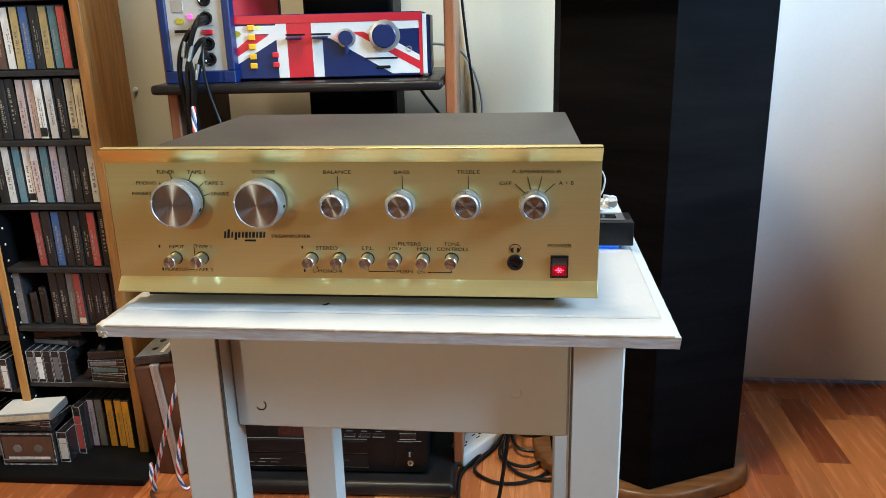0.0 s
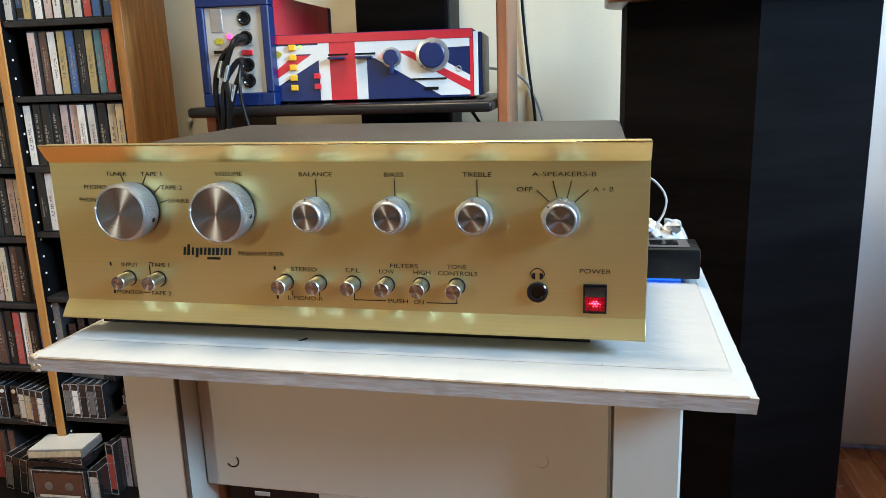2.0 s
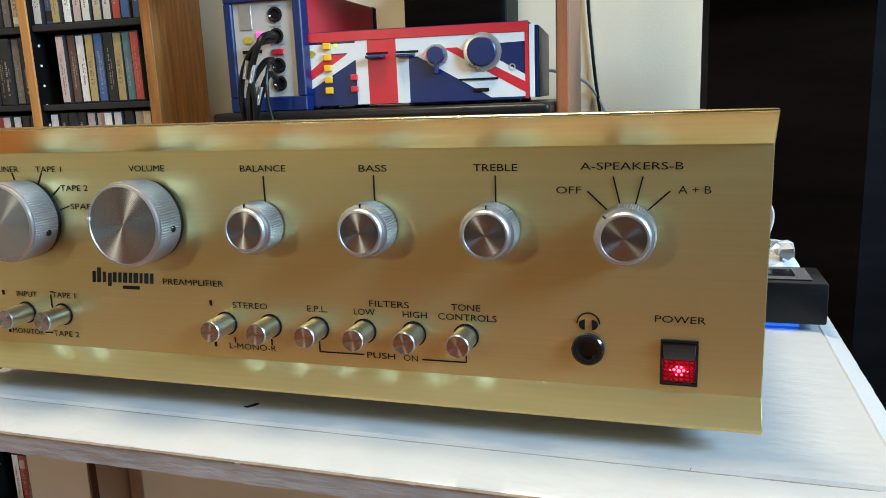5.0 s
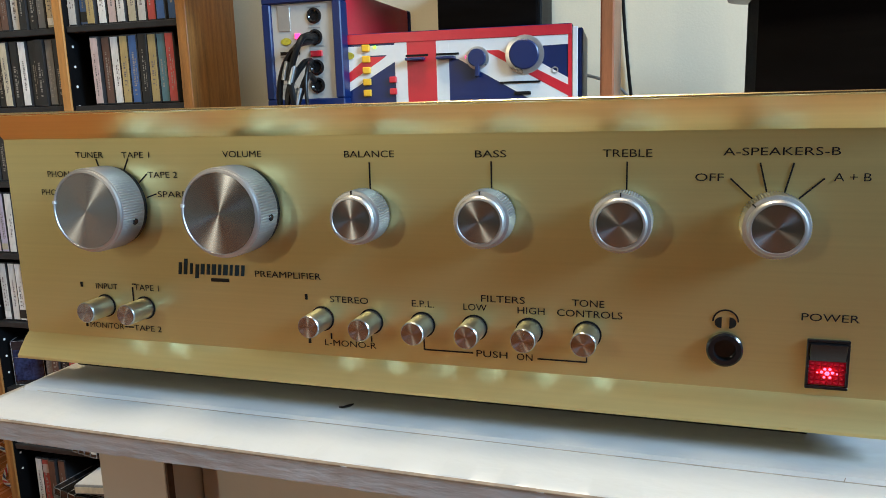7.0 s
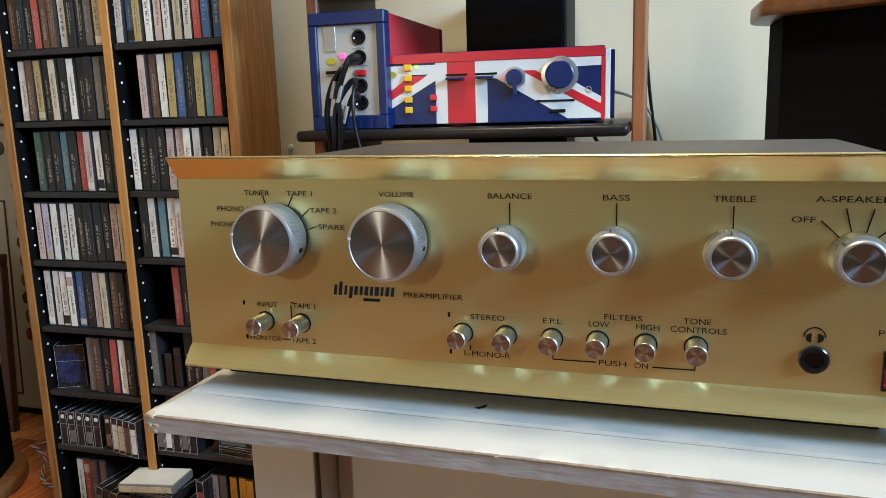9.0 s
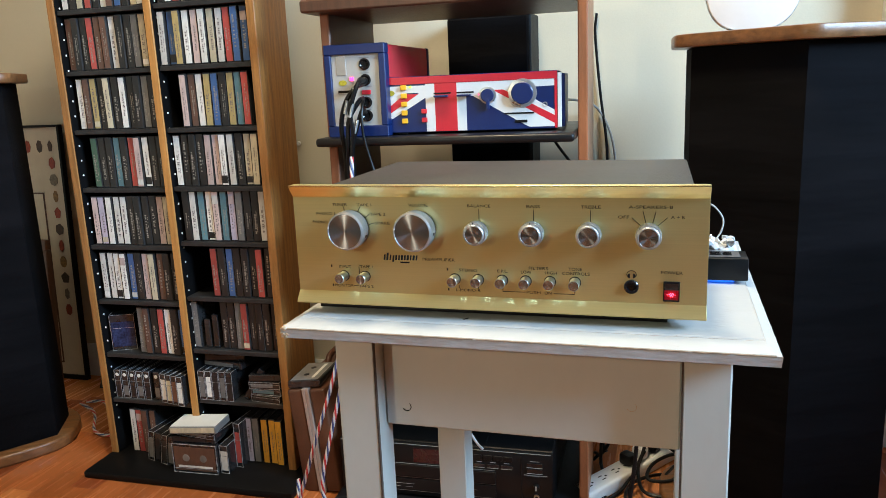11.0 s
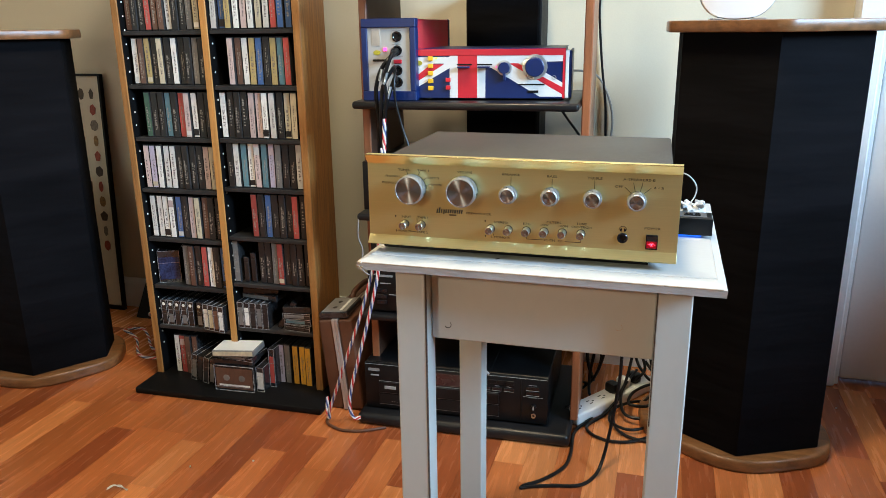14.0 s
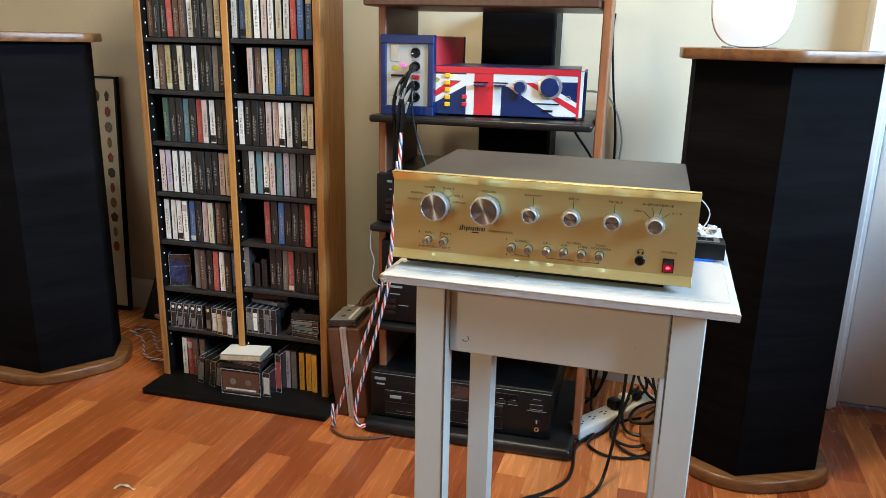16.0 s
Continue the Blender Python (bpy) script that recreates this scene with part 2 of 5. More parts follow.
def text_mesh(word, width, height):
    cu = bpy.data.curves.new("lettering", "FONT")
    cu.body, cu.resolution_u, cu.offset = word, 3, 0.0
    ob = bpy.data.objects.new("lettering", cu)
    scene.collection.objects.link(ob)
    me = bpy.data.meshes.new_from_object(ob)
    bpy.data.objects.remove(ob)
    co = np.empty(len(me.vertices) * 3)
    me.vertices.foreach_get("co", co)
    co = co.reshape(-1, 3)
    lo, hi = co.min(0), co.max(0)
    flat = np.zeros_like(co)
    flat[:, 0] = ((co[:, 0] - lo[0]) / (hi[0] - lo[0]) - 0.5) * width
    flat[:, 2] = ((co[:, 1] - lo[1]) / (hi[1] - lo[1]) - 0.5) * height
    me.vertices.foreach_set("co", flat.ravel())
    me.materials.clear()
    me.update()
    return me


def lettering(word, x, y, z, width, height, material, parent):
    me = text_mesh(word, width, height)
    me.materials.append(material)
    ob = part("lettering", me, material, parent, "printed word " + word)
    ob.location = (x, y, z)
    return ob


# ---------------------------------------------------------------- the room
X0, X1, Y0, Y1, H = -2.6, 1.4, -2.3, 1.72, 2.5
solid("floor", box(B(), X0 - 0.1, X1 + 0.1, Y0 - 0.1, Y1 + 0.1, -0.1, -0.002), FLOOR, "reddish brown laminate floor", "floor", kind="structure")
solid("ceiling", box(B(), X0 - 0.1, X1 + 0.1, Y0 - 0.1, Y1 + 0.1, H, H + 0.1), CEIL, "plain white ceiling", "ceiling", kind="structure")
solid("wall_north", box(B(), X0 - 0.1, 0.50, Y1, Y1 + 0.1, 0, H), WALL, "cream painted wall behind the shelves", "wall", kind="structure")
wall_over_door = solid("wall_over_door", box(B(), 0.50, 1.32, Y1, Y1 + 0.1, 2.05, H), WALL, "cream painted wall above the door", "wall", kind="structure")
solid("wall_north_end", box(B(), 1.32, X1 + 0.1, Y1, Y1 + 0.1, 0, H), WALL, "cream painted wall beside the door", "wall", kind="structure")
solid("wall_west", box(B(), X0 - 0.1, X0, Y0, Y1, 0, H), WALL, "cream painted side wall", "wall", kind="structure")
# unseen walls behind the viewer, darkened for the gold panel's reflections
solid("wall_south", box(B(), -1.15, -0.05, Y0 - 0.1, Y0, 0, H), WALL_UNSEEN, "unseen wall behind the viewer, made dark to dim reflections", "wall", kind="structure")
solid("wall_south_corner", box(B(), X0, -1.15, Y0 - 0.1, Y0 - 0.02, 0, H), WALL_UNSEEN, "unseen wall behind the viewer, made dark to dim reflections", "wall", kind="structure")
solid("wall_south_end", box(B(), -0.05, X1, Y0 - 0.1, Y0 - 0.02, 0, H), WALL_UNSEEN, "unseen wall behind the viewer, made dark to dim reflections", "wall", kind="structure")
# unseen east wall, added with a high sill to shade floor and lower door
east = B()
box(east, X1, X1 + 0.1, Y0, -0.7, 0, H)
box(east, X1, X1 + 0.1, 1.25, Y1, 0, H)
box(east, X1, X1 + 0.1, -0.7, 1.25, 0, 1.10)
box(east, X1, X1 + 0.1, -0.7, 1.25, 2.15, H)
solid("wall_east", east, WALL_UNSEEN, "unseen dark wall, its window opening shaped to limit the daylight", "wall", kind="structure")
base = B()
prism(base, [(1.705, 0), (1.719, 0), (1.719, 0.10), (1.714, 0.10), (1.708, 0.085), (1.705, 0.08)], X0, 0.42, 0, along_x)
solid("baseboard", base, TRIM, "white painted baseboard", "baseboard", kind="structure")
solid("trim", prism(B(), [(1.648, 0), (1.7045, 0), (1.7045, 0.082), (1.658, 0.082), (1.648, 0.074)], -0.145, 0.34, 0.001, along_x), TRIM, "low white boxed skirting behind the cables", "trim", kind="structure")

# door with its casing
door = thing("door_1", "closed flush white painted door", "door", (0.5, 1.70, 0), kind="structure")
leaf = part("leaf", box(B(), 0.004, 0.81, -0.012, 0.028, 0.012, 2.04, 0.002), DOOR, door)
cas = B()
box(cas, -0.07, -0.012, -0.045, 0.018, 0, 2.1, 0.004)
box(cas, -0.02, -0.001, -0.028, 0.0185, 0, 2.06, 0.002)
part("casing", cas, TRIM, door, "white casing")
part("threshold", box(B(), 0.0, 0.82, 0.03, 0.1, 0, 0.008), BLACK, door)

# ---------------------------------------------------------------- side table
TZ = 0.635
table = thing("side_table", "small white painted wooden table with chipped edges", "table", (-0.104, 0.6755, 0))
top = B()
prof = [(0.2045, 0.2010, TZ - 0.0082), (0.205, 0.2015, TZ + 0.0004), (0.2042, 0.2004, TZ + 0.0013), (0.1995, 0.190, TZ + 0.0025), (0.1962, 0.1785, TZ + 0.0039), (0.1954, 0.1774, TZ + 0.0035), (0.1947, 0.1764, TZ + 0.0050), (0.1935, 0.1745, TZ + 0.005)]
rings = []
NS = 180
for k, (hx, hy, z) in enumerate(prof):
    ring = []
    for (ax0, ay0), (ax1, ay1) in zip(((-1, -1), (1, -1), (1, 1), (-1, 1)), ((1, -1), (1, 1), (-1, 1), (-1, -1))):
        for i in range(NS):
            t = i / NS
            x, y = (ax0 + (ax1 - ax0) * t) * hx, (ay0 + (ay1 - ay0) * t) * hy
            r = noise.noise((x * 90 + k, y * 90, 3.1)) + 0.8 * noise.noise((x * 420, y * 420 + k, 9.7))
            grow = (0.0004, 0.0006, 0.0005, 0.0003, 0.0003, 0.0003, 0.0001, 0)[k] * r
            lift = (0.0004, 0.0002, 0.0002, 0.0002, 0.0001, 0.0002, 0.0001, 0)[k] * (0.6 * noise.noise((x * 120, y * 120, k * 2.3)) + 0.45 * noise.noise((x * 480, y * 480, k * 2.3)))
            ring.append(top.verts.new((x + math.copysign(grow, x), y + math.copysign(grow, y), z + lift)))
    rings.append(ring)
for a, b in zip(rings, rings[1:]):
    for i in range(4 * NS):
        top.faces.new((a[i], a[(i + 1) % (4 * NS)], b[(i + 1) % (4 * NS)], b[i]))
top.faces.new(rings[0][::-1]), top.faces.new(rings[-1])
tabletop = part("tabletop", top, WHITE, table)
# edge band: scuffs and streaks, with the face's shade put into a darker base
tabletop.data.materials.append(mat("scuffed_shaded_edge", (0.40, 0.39, 0.385), 0.6, 0, 0.22, 45, 0.35, 260, (0.3, 0.3, 1.3), blotch=((0.26, 0.24, 0.22), 40, 0.60, 0.6)))
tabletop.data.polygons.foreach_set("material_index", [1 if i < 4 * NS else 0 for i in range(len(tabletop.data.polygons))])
for x in (-0.1515, 0.1555):
    for y in (-0.147, 0.147):
        part("leg", box(B(), x - 0.019, x + 0.019, y - 0.019, y + 0.019, 0, TZ - 0.0085, 0.0015), WHITE_LEG, table)
ZT = TZ - 0.0086
part("apron", box(B(), -0.1322, 0.1362, -0.144, -0.1295, 0.524, ZT, 0.0015), WHITE_LEG, table)
part("apron", box(B(), -0.1322, 0.1362, 0.144, 0.160, 0.524, ZT, 0.0015), WHITE_LEG, table)
part("apron", box(B(), -0.164, -0.148, -0.1278, 0.1278, 0.524, ZT, 0.0015), WHITE_LEG, table)
part("apron", box(B(), 0.152, 0.168, -0.1278, 0.1278, 0.524, ZT, 0.0015), WHITE_LEG, table)

# ---------------------------------------------------------------- preamplifier
ZB = TZ + 0.005
pre = thing("preamplifier", "vintage preamplifier with a brushed gold front and dark case", "amplifier", (-0.128, 0.5125, ZB), 0.8, ry=0.26)


def fz(x, z):
    """Height on the panel above the table, for a point x along the panel at room height z."""
    return z + 0.0045 * x - ZB


plate_prof = [(0.0, 0.0205), (0.0, 0.1066), (-0.0024, 0.1090), (-0.0050, 0.1126), (-0.0078, 0.1166), (-0.0078, 0.1176), (0.003, 0.1176), (0.003, 0.0105), (-0.0076, 0.0105), (-0.0076, 0.0116), (-0.005, 0.0152), (-0.0024, 0.0184)]
plate = part("faceplate", prism(B(), plate_prof, -0.1772, 0.1772, 0.0003, along_x, 1), GOLD, pre, "brushed gold anodised front panel")
part("trim_edge", box(B(), -0.1770, 0.1770, -0.0083, -0.0070, 0.1168, 0.1179, 0.0003), GOLD_EDGE, plate, "bright polished top edge")
case = B()
box(case, -0.165, 0.168, 0.0032, 0.252, 0.0085, 0.1105, 0.003, 2)
part("case", case, VINYL, pre, "dark brown-grey textured cover")
# black strip added to deepen the shade between case and table
part("gap_shade_strip", box(B(), -0.164, 0.148, 0.0125, 0.016, 0.0012, 0.0100, 0.0004), BLACK, pre, "black strip added to darken the gap under the case")
part("underside_lip", box(B(), -0.172, 0.172, 0.0034, 0.012, 0.0095, 0.0135, 0.0005), BLACK, pre)
for x in (-0.14, 0.143):
    for y in (0.03, 0.225):
        f = part("foot", lathe(B(), [(0, 0), (0.008, 0), (0.0095, 0.008), (0, 0.008)], 16), BLACK, pre, "black rubber foot")
        f.matrix_local = Matrix.Translation((x, y, 0.0087)) @ Matrix.Rotation(radians(90), 4, "X")

TXT = 0.0025
WORDS = [("TUNER", -0.1322, 0.7404, 0.0140), ("TAPE 1", -0.1092, 0.7402, 0.0136), ("PHONO 1", -0.1462, 0.7325, 0.0176), ("PHONO 2", -0.1505, 0.7247, 0.0176),
         ("TAPE 2", -0.0970, 0.7321, 0.0142), ("SPARE", -0.0931, 0.7242, 0.0138), ("VOLUME", -0.0596, 0.7401, 0.0172), ("BALANCE", -0.0063, 0.7396, 0.0198),
         ("BASS", 0.0396, 0.7392, 0.0112), ("TREBLE", 0.0861, 0.7390, 0.0160), ("A-SPEAKERS-B", 0.1328, 0.7391, 0.0338), ("OFF", 0.1120, 0.7310, 0.0087),
         ("A + B", 0.1534, 0.7310, 0.0104), ("INPUT", -0.1307, 0.6843, 0.0113), ("TAPE 1", -0.1103, 0.6845, 0.0124), ("MONITOR", -0.1328, 0.6667, 0.0178),
         ("TAPE 2", -0.1117, 0.6666, 0.0140), ("STEREO", -0.0172, 0.6838, 0.0160), ("L-MONO-R", -0.0175, 0.6661, 0.0218), ("E.P.L.", 0.0129, 0.6838, 0.0088),
         ("LOW", 0.0330, 0.6835, 0.0088), ("HIGH", 0.0537, 0.6833, 0.0098), ("FILTERS", 0.0434, 0.6870, 0.0162), ("TONE", 0.0738, 0.6870, 0.0112),
         ("CONTROLS", 0.0743, 0.6832, 0.0226), ("PUSH", 0.0391, 0.6660, 0.0117), ("ON", 0.0513, 0.6658, 0.0058), ("POWER", 0.1501, 0.6861, 0.0168),
         ("PREAMPLIFIER", -0.0431, 0.6926, 0.0290)]
for word, x, z, w in WORDS:
    lettering(word, x, -0.00025, fz(x, z), w, TXT, INK, plate)


def stroke(x0, z0, x1, z1, w=0.0005, material=INK):
    a, b = Vector((x0, fz(x0, z0))), Vector((x1, fz(x1, z1)))
    d = (b - a).normalized() * w / 2
    s = Vector((-d.y, d.x))
    part("printed_line", prism(B(), [tuple(a - s), tuple(b - s), tuple(b + s), tuple(a + s)], -0.0003, 0.0, 0, along_y), material, plate)


for s in [(0.0398, 0.7366, 0.0398, 0.724), (-0.0063, 0.7366, -0.0063, 0.724), (0.0861, 0.7362, 0.0861, 0.724), (0.1184, 0.7306, 0.1266, 0.7227), (0.1270, 0.7356, 0.1295, 0.7255),
          (0.1368, 0.7355, 0.1344, 0.7255), (0.1457, 0.7306, 0.1387, 0.7242), (-0.1290, 0.7388, -0.1275, 0.734), (-0.1130, 0.7388, -0.1155, 0.734), (-0.1045, 0.7325, -0.1085, 0.729),
          (-0.1008, 0.7243, -0.1055, 0.7228), (-0.1375, 0.7320, -0.1345, 0.7300), (-0.1175, 0.6845, -0.1175, 0.677), (-0.1175, 0.6858, -0.1158, 0.6858), (-0.1235, 0.6667, -0.1190, 0.6667),
          (0.0129, 0.6720, 0.0129, 0.6660), (0.0129, 0.6660, 0.0320, 0.6660), (0.0560, 0.6655, 0.0735, 0.6655), (0.0735, 0.6655, 0.0735, 0.670),
          (-0.0255, 0.670, -0.0255, 0.6676), (-0.0085, 0.670, -0.0085, 0.6676)]:
    stroke(*s)
for x, z in [(-0.1440, 0.6846), (-0.1435, 0.6668), (-0.0355, 0.6842), (-0.0350, 0.6664)]:
    stroke(x, z - 0.0011, x, z + 0.0011, 0.0011)
# maker's mark as plain slanted bars, and a bar for the type number
for i, (h, dz, w) in enumerate([(0.0050, 0, 0.0014), (0.0066, 0.0008, 0.0016), (0.0046, 0, 0.0012), (0.0058, -0.0010, 0.0016), (0.0044, 0, 0.0016), (0.0044, 0, 0.0014), (0.0044, 0, 0.0018), (0.0044, 0, 0.0014), (0.0044, 0, 0.0020), (0.0044, 0, 0.0012), (0.0044, 0, 0.0018), (0.0044, 0, 0.0014)]):
    x = -0.0926 + i * 0.00268
    z = fz(x, 0.6936) + dz
    part("emblem_shape", prism(B(), [(x - w / 2 - h * 0.07, z - h / 2), (x + w / 2 - h * 0.07, z - h / 2), (x + w / 2 + h * 0.07, z + h / 2), (x - w / 2 + h * 0.07, z + h / 2)], -0.0003, 0.0, 0, along_y), TEAL, plate, "dark teal emblem bar")
stroke(-0.0782, 0.6893, -0.0698, 0.6893, 0.0014)
part("speck", box(B(), 0.0153, 0.0161, -0.0012, -0.0002, fz(0.0157, 0.6563), fz(0.0157, 0.657)), INK, plate)


def knurl(bm, x, z, profile, wavy, seg, wave):
    WAVY.clear()
    WAVY.update(profile[i] for i in wavy)
    lathe(bm, profile, seg, (x, 0, z), wave)
    WAVY.clear()
    return bm


def big_knob(x, z, r, screw, turn):
    z = fz(x, z)
    k = part("knob", knurl(B(), x, z, [(r * 0.98, 0.0022), (r, 0.0026), (r, 0.0140), (r * 0.985, 0.0147), (r * 0.955, 0.0150), (r * 0.95, 0.0160), (r * 0.90, 0.0164), (r * 0.885, 0.0159), (0, 0.0158)], (1, 2), 200, -0.00045), KNURLED, pre, "large knurled aluminium knob")
    disc = part("face_disc", lathe(B(), [(r * 0.884, 0.0001), (0, 0.0001)], 64), SPUN, k, "spun aluminium face")
    disc.location = (x, -0.0159, z)
    part("knob_shadow_gap", lathe(B(), [(0, 0.0023), (r * 0.97, 0.0023), (r * 0.97, 0.0001)], 40, (x, 0, z)), BLACK, k)
    c, s = math.cos(radians(turn)), math.sin(radians(turn))
    part("pointer_notch", box(B(), x + c * r * 0.92 - 0.0006, x + c * r * 0.92 + 0.0006, -0.01655, -0.0155, z + s * r * 0.92 - 0.0006, z + s * r * 0.92 + 0.0006), PANEL_WHITE, k, "small white mark")
    a = radians(screw)
    hole = lathe(B(), [(0, 0.0003), (0.0011, 0.0003), (0.0014, 0), (0.0014, -0.0006)], 12)
    g = part("grub_screw", hole, GLOSS_BLACK, k)
    g.matrix_local = Matrix.Translation((x + math.cos(a) * r, -0.0075, z + math.sin(a) * r)) @ Matrix.Rotation(math.pi / 2 - a, 4, "Y") @ Matrix.Rotation(-math.pi / 2, 4, "X")


big_knob(-0.1223, 0.7192, 0.0170, -18, 168)
big_knob(-0.0613, 0.7190, 0.0173, -8, 170)


def small_knob(x, z, r, turn):
    z = fz(x, z)
    k = part("knob", knurl(B(), x, z, [(r, 0.0008), (r, 0.0100), (r * 0.96, 0.0106), (r * 0.86, 0.0108), (r * 0.86, 0.0132), (r * 0.80, 0.0140), (r * 0.74, 0.0141), (r * 0.72, 0.0137), (0, 0.0136)], (0, 1), 140, -0.0004), KNURLED, pre, "small knurled aluminium knob")
    disc = part("face_disc", lathe(B(), [(r * 0.72, 0.0001), (0, 0.0001)], 48), SPUN, k, "spun aluminium face")
    disc.location = (x, -0.0137, z)
    part("knob_shadow_gap", lathe(B(), [(0, 0.0009), (r * 0.9, 0.0009), (r * 0.9, 0.0001)], 32, (x, 0, z)), BLACK, k)
    c, s = math.cos(radians(turn)), math.sin(radians(turn))
    stroke_bm = prism(B(), [(x + c * r * 0.99 - s * 0.0002, z + s * r * 0.99 + c * 0.0002), (x + c * r * 0.99 + s * 0.0002, z + s * r * 0.99 - c * 0.0002), (x + c * r * 0.83 + s * 0.0002, z + s * r * 0.83 - c * 0.0002), (x + c * r * 0.83 - s * 0.0002, z + s * r * 0.83 + c * 0.0002)], -0.0112, -0.0100, 0, along_y)
    part("pointer_line", stroke_bm, INK, k)


for x, z, r, a in [(-0.0085, 0.7173, 0.0100, 95), (0.0385, 0.7172, 0.0102, 92), (0.0850, 0.7170, 0.0101, 90), (0.1316, 0.7166, 0.0102, 135)]:
    small_knob(x, z, r, a)
for x in (-0.1322, -0.1120, -0.0290, -0.0084, 0.0125, 0.0326, 0.0530, 0.0736):
    z = fz(x, 0.6757)
    pb = part("push_button", lathe(B(), [(0.0044, 0.0), (0.0044, 0.0120), (0.0041, 0.0124), (0, 0.0124)], 28, (x, 0, z)), STEEL, pre, "turned aluminium push button")
    disc = part("face_disc", lathe(B(), [(0.0040, 0.0001), (0, 0.0001)], 24), SPUN, pb, "spun aluminium face")
    disc.location = (x, -0.0124, z)
    part("collar", lathe(B(), [(0.0050, 0.0), (0.0050, 0.0004), (0.0044, 0.0004)], 24, (x, 0, z)), INK, pb)

# headphone socket with its sign, and the lit power switch
zj = fz(0.1189, 0.6738)
part("headphone_socket", lathe(B(), [(0.0058, 0), (0.0058, 0.0018), (0.0052, 0.0024), (0.0036, 0.0024), (0.0033, 0.0012), (0.0032, 0.0004), (0, 0.0004)], 32, (0.1189, 0, zj)), GLOSS_BLACK, pre)
zh = fz(0.1189, 0.6843)
arc = [(0.1189 + 0.0042 * math.cos(a), zh - 0.0012 + 0.0042 * math.sin(a)) for a in [math.pi * i / 14 for i in range(15)]]
arc += [(0.1189 + 0.0037 * math.cos(a), zh - 0.0012 + 0.0037 * math.sin(a)) for a in [math.pi * i / 14 for i in range(14, -1, -1)]]
part("headphone_sign", prism(B(), arc, -0.0003, 0, 0, along_y), INK, plate)
for s in (-1, 1):
    pad = [(0.1189 + s * (0.0012 + 0.0022 * math.sin(a)), zh - 0.0016 + 0.0019 * math.cos(a)) for a in [math.pi * i / 10 for i in range(11)]]
    part("headphone_sign", prism(B(), pad, -0.0003, 0, 0, along_y), INK, plate)
zp = fz(0.1501, 0.6707)
frame_bm = B()
for x0, x1, z0, z1 in [(-0.0063, 0.0063, 0.0072, 0.0083), (-0.0063, 0.0063, -0.0083, -0.0072), (-0.0063, -0.0054, -0.0072, 0.0072), (0.0054, 0.0063, -0.0072, 0.0072)]:
    box(frame_bm, 0.1501 + x0, 0.1501 + x1, -0.0012, 0.0, zp + z0, zp + z1, 0.0002)
switch = part("power_switch", frame_bm, GLOSS_BLACK, pre, "rocker switch with glowing red lens")
part("rocker", prism(B(), [(-0.0006, zp + 0.0072), (-0.0024, zp + 0.0070), (-0.0010, zp + 0.0012), (0.0, zp + 0.0008), (0.0, zp + 0.0072)], 0.1447, 0.1555, 0.0002, along_x, 1), GLOSS_BLACK, switch)
lens = B()
for i in range(6):
    for j in range(5):
        cx, cz = 0.1501 + (i - 2.5) * 0.0018, zp - 0.0062 + j * 0.0016
        q = [lens.verts.new((cx + a * 0.0009, -0.0004, cz + b * 0.0008)) for a, b in ((-1, -1), (1, -1), (1, 1), (-1, 1))]
        tip = lens.verts.new((cx, -0.0013, cz))
        for k in range(4):
            lens.faces.new((q[k], q[(k + 1) % 4], tip))
bmesh.ops.remove_doubles(lens, verts=lens.verts[:], dist=0.00005)
part("red_lens", lens, RED_GLOW, switch, "faceted red lens, lit")

for dx, dz, r in ((0, 0, 0.0008), (-0.0016, 0.0004, 0.00055), (0.0016, 0.0003, 0.00055), (-0.0007, 0.0014, 0.0005), (0.0008, 0.0014, 0.0005), (-0.0008, -0.0013, 0.0004), (0.0009, -0.0013, 0.00045), (0.0029, 0.0, 0.0003), (-0.0029, 0.0002, 0.0003)):
    part("lamp_glow", lathe(B(), [(r, 0.0012), (r * 0.7, 0.0016), (0, 0.0017)], 6, (0.1501 + dx, 0, zp - 0.0028 + dz)), HOT_GLOW, switch, "bright facet of the lit lens")

# ---------------------------------------------------------------- tower of cassettes
shelf_case = thing("cassette_tower", "tall oak and black cassette shelf, two columns, half full", "shelf", (-0.999, 1.262, 0), 1.6)
HT = 1.42
LX = (-0.2395, -0.2220), (-0.0080, 0.0090), (0.2215, 0.2395)
part("side_panel", box(B(), LX[0][0], LX[0][1], 0.0, 0.138, 0.017, HT, 0.001), OAK, shelf_case)
part("side_panel", box(B(), LX[2][0], LX[2][1], 0.0, 0.138, 0.017, HT, 0.001), OAK, shelf_case)
part("divider", box(B(), LX[1][0], LX[1][1], 0.0, 0.132, 0.10, HT, 0.001), OAK_EDGE, shelf_case)
for x0, x1 in ((LX[0][1] + 0.0002, LX[0][1] + 0.0012), (LX[1][0] - 0.0012, LX[1][0] - 0.0002), (LX[1][1] + 0.0002, LX[1][1] + 0.0012), (LX[2][0] - 0.0012, LX[2][0] - 0.0002)):
    part("black_lining", box(B(), x0, x1, 0.003, 0.131, 0.018, HT - 0.02), CABINET_BLACK, shelf_case)
part("back_panel", box(B(), LX[0][1], LX[2][0], 0.1325, 0.1375, 0.017, HT), CABINET_BLACK, shelf_case)
part("top_board", box(B(), LX[0][0] - 0.004, LX[2][1] + 0.004, -0.004, 0.139, HT + 0.0005, HT + 0.02, 0.002), OAK, shelf_case)
part("plinth", box(B(), -0.2445, 0.272, -0.092, 0.139, 0.0, 0.0165, 0.004, 2), CABINET_BLACK, shelf_case, "black base board standing forward")
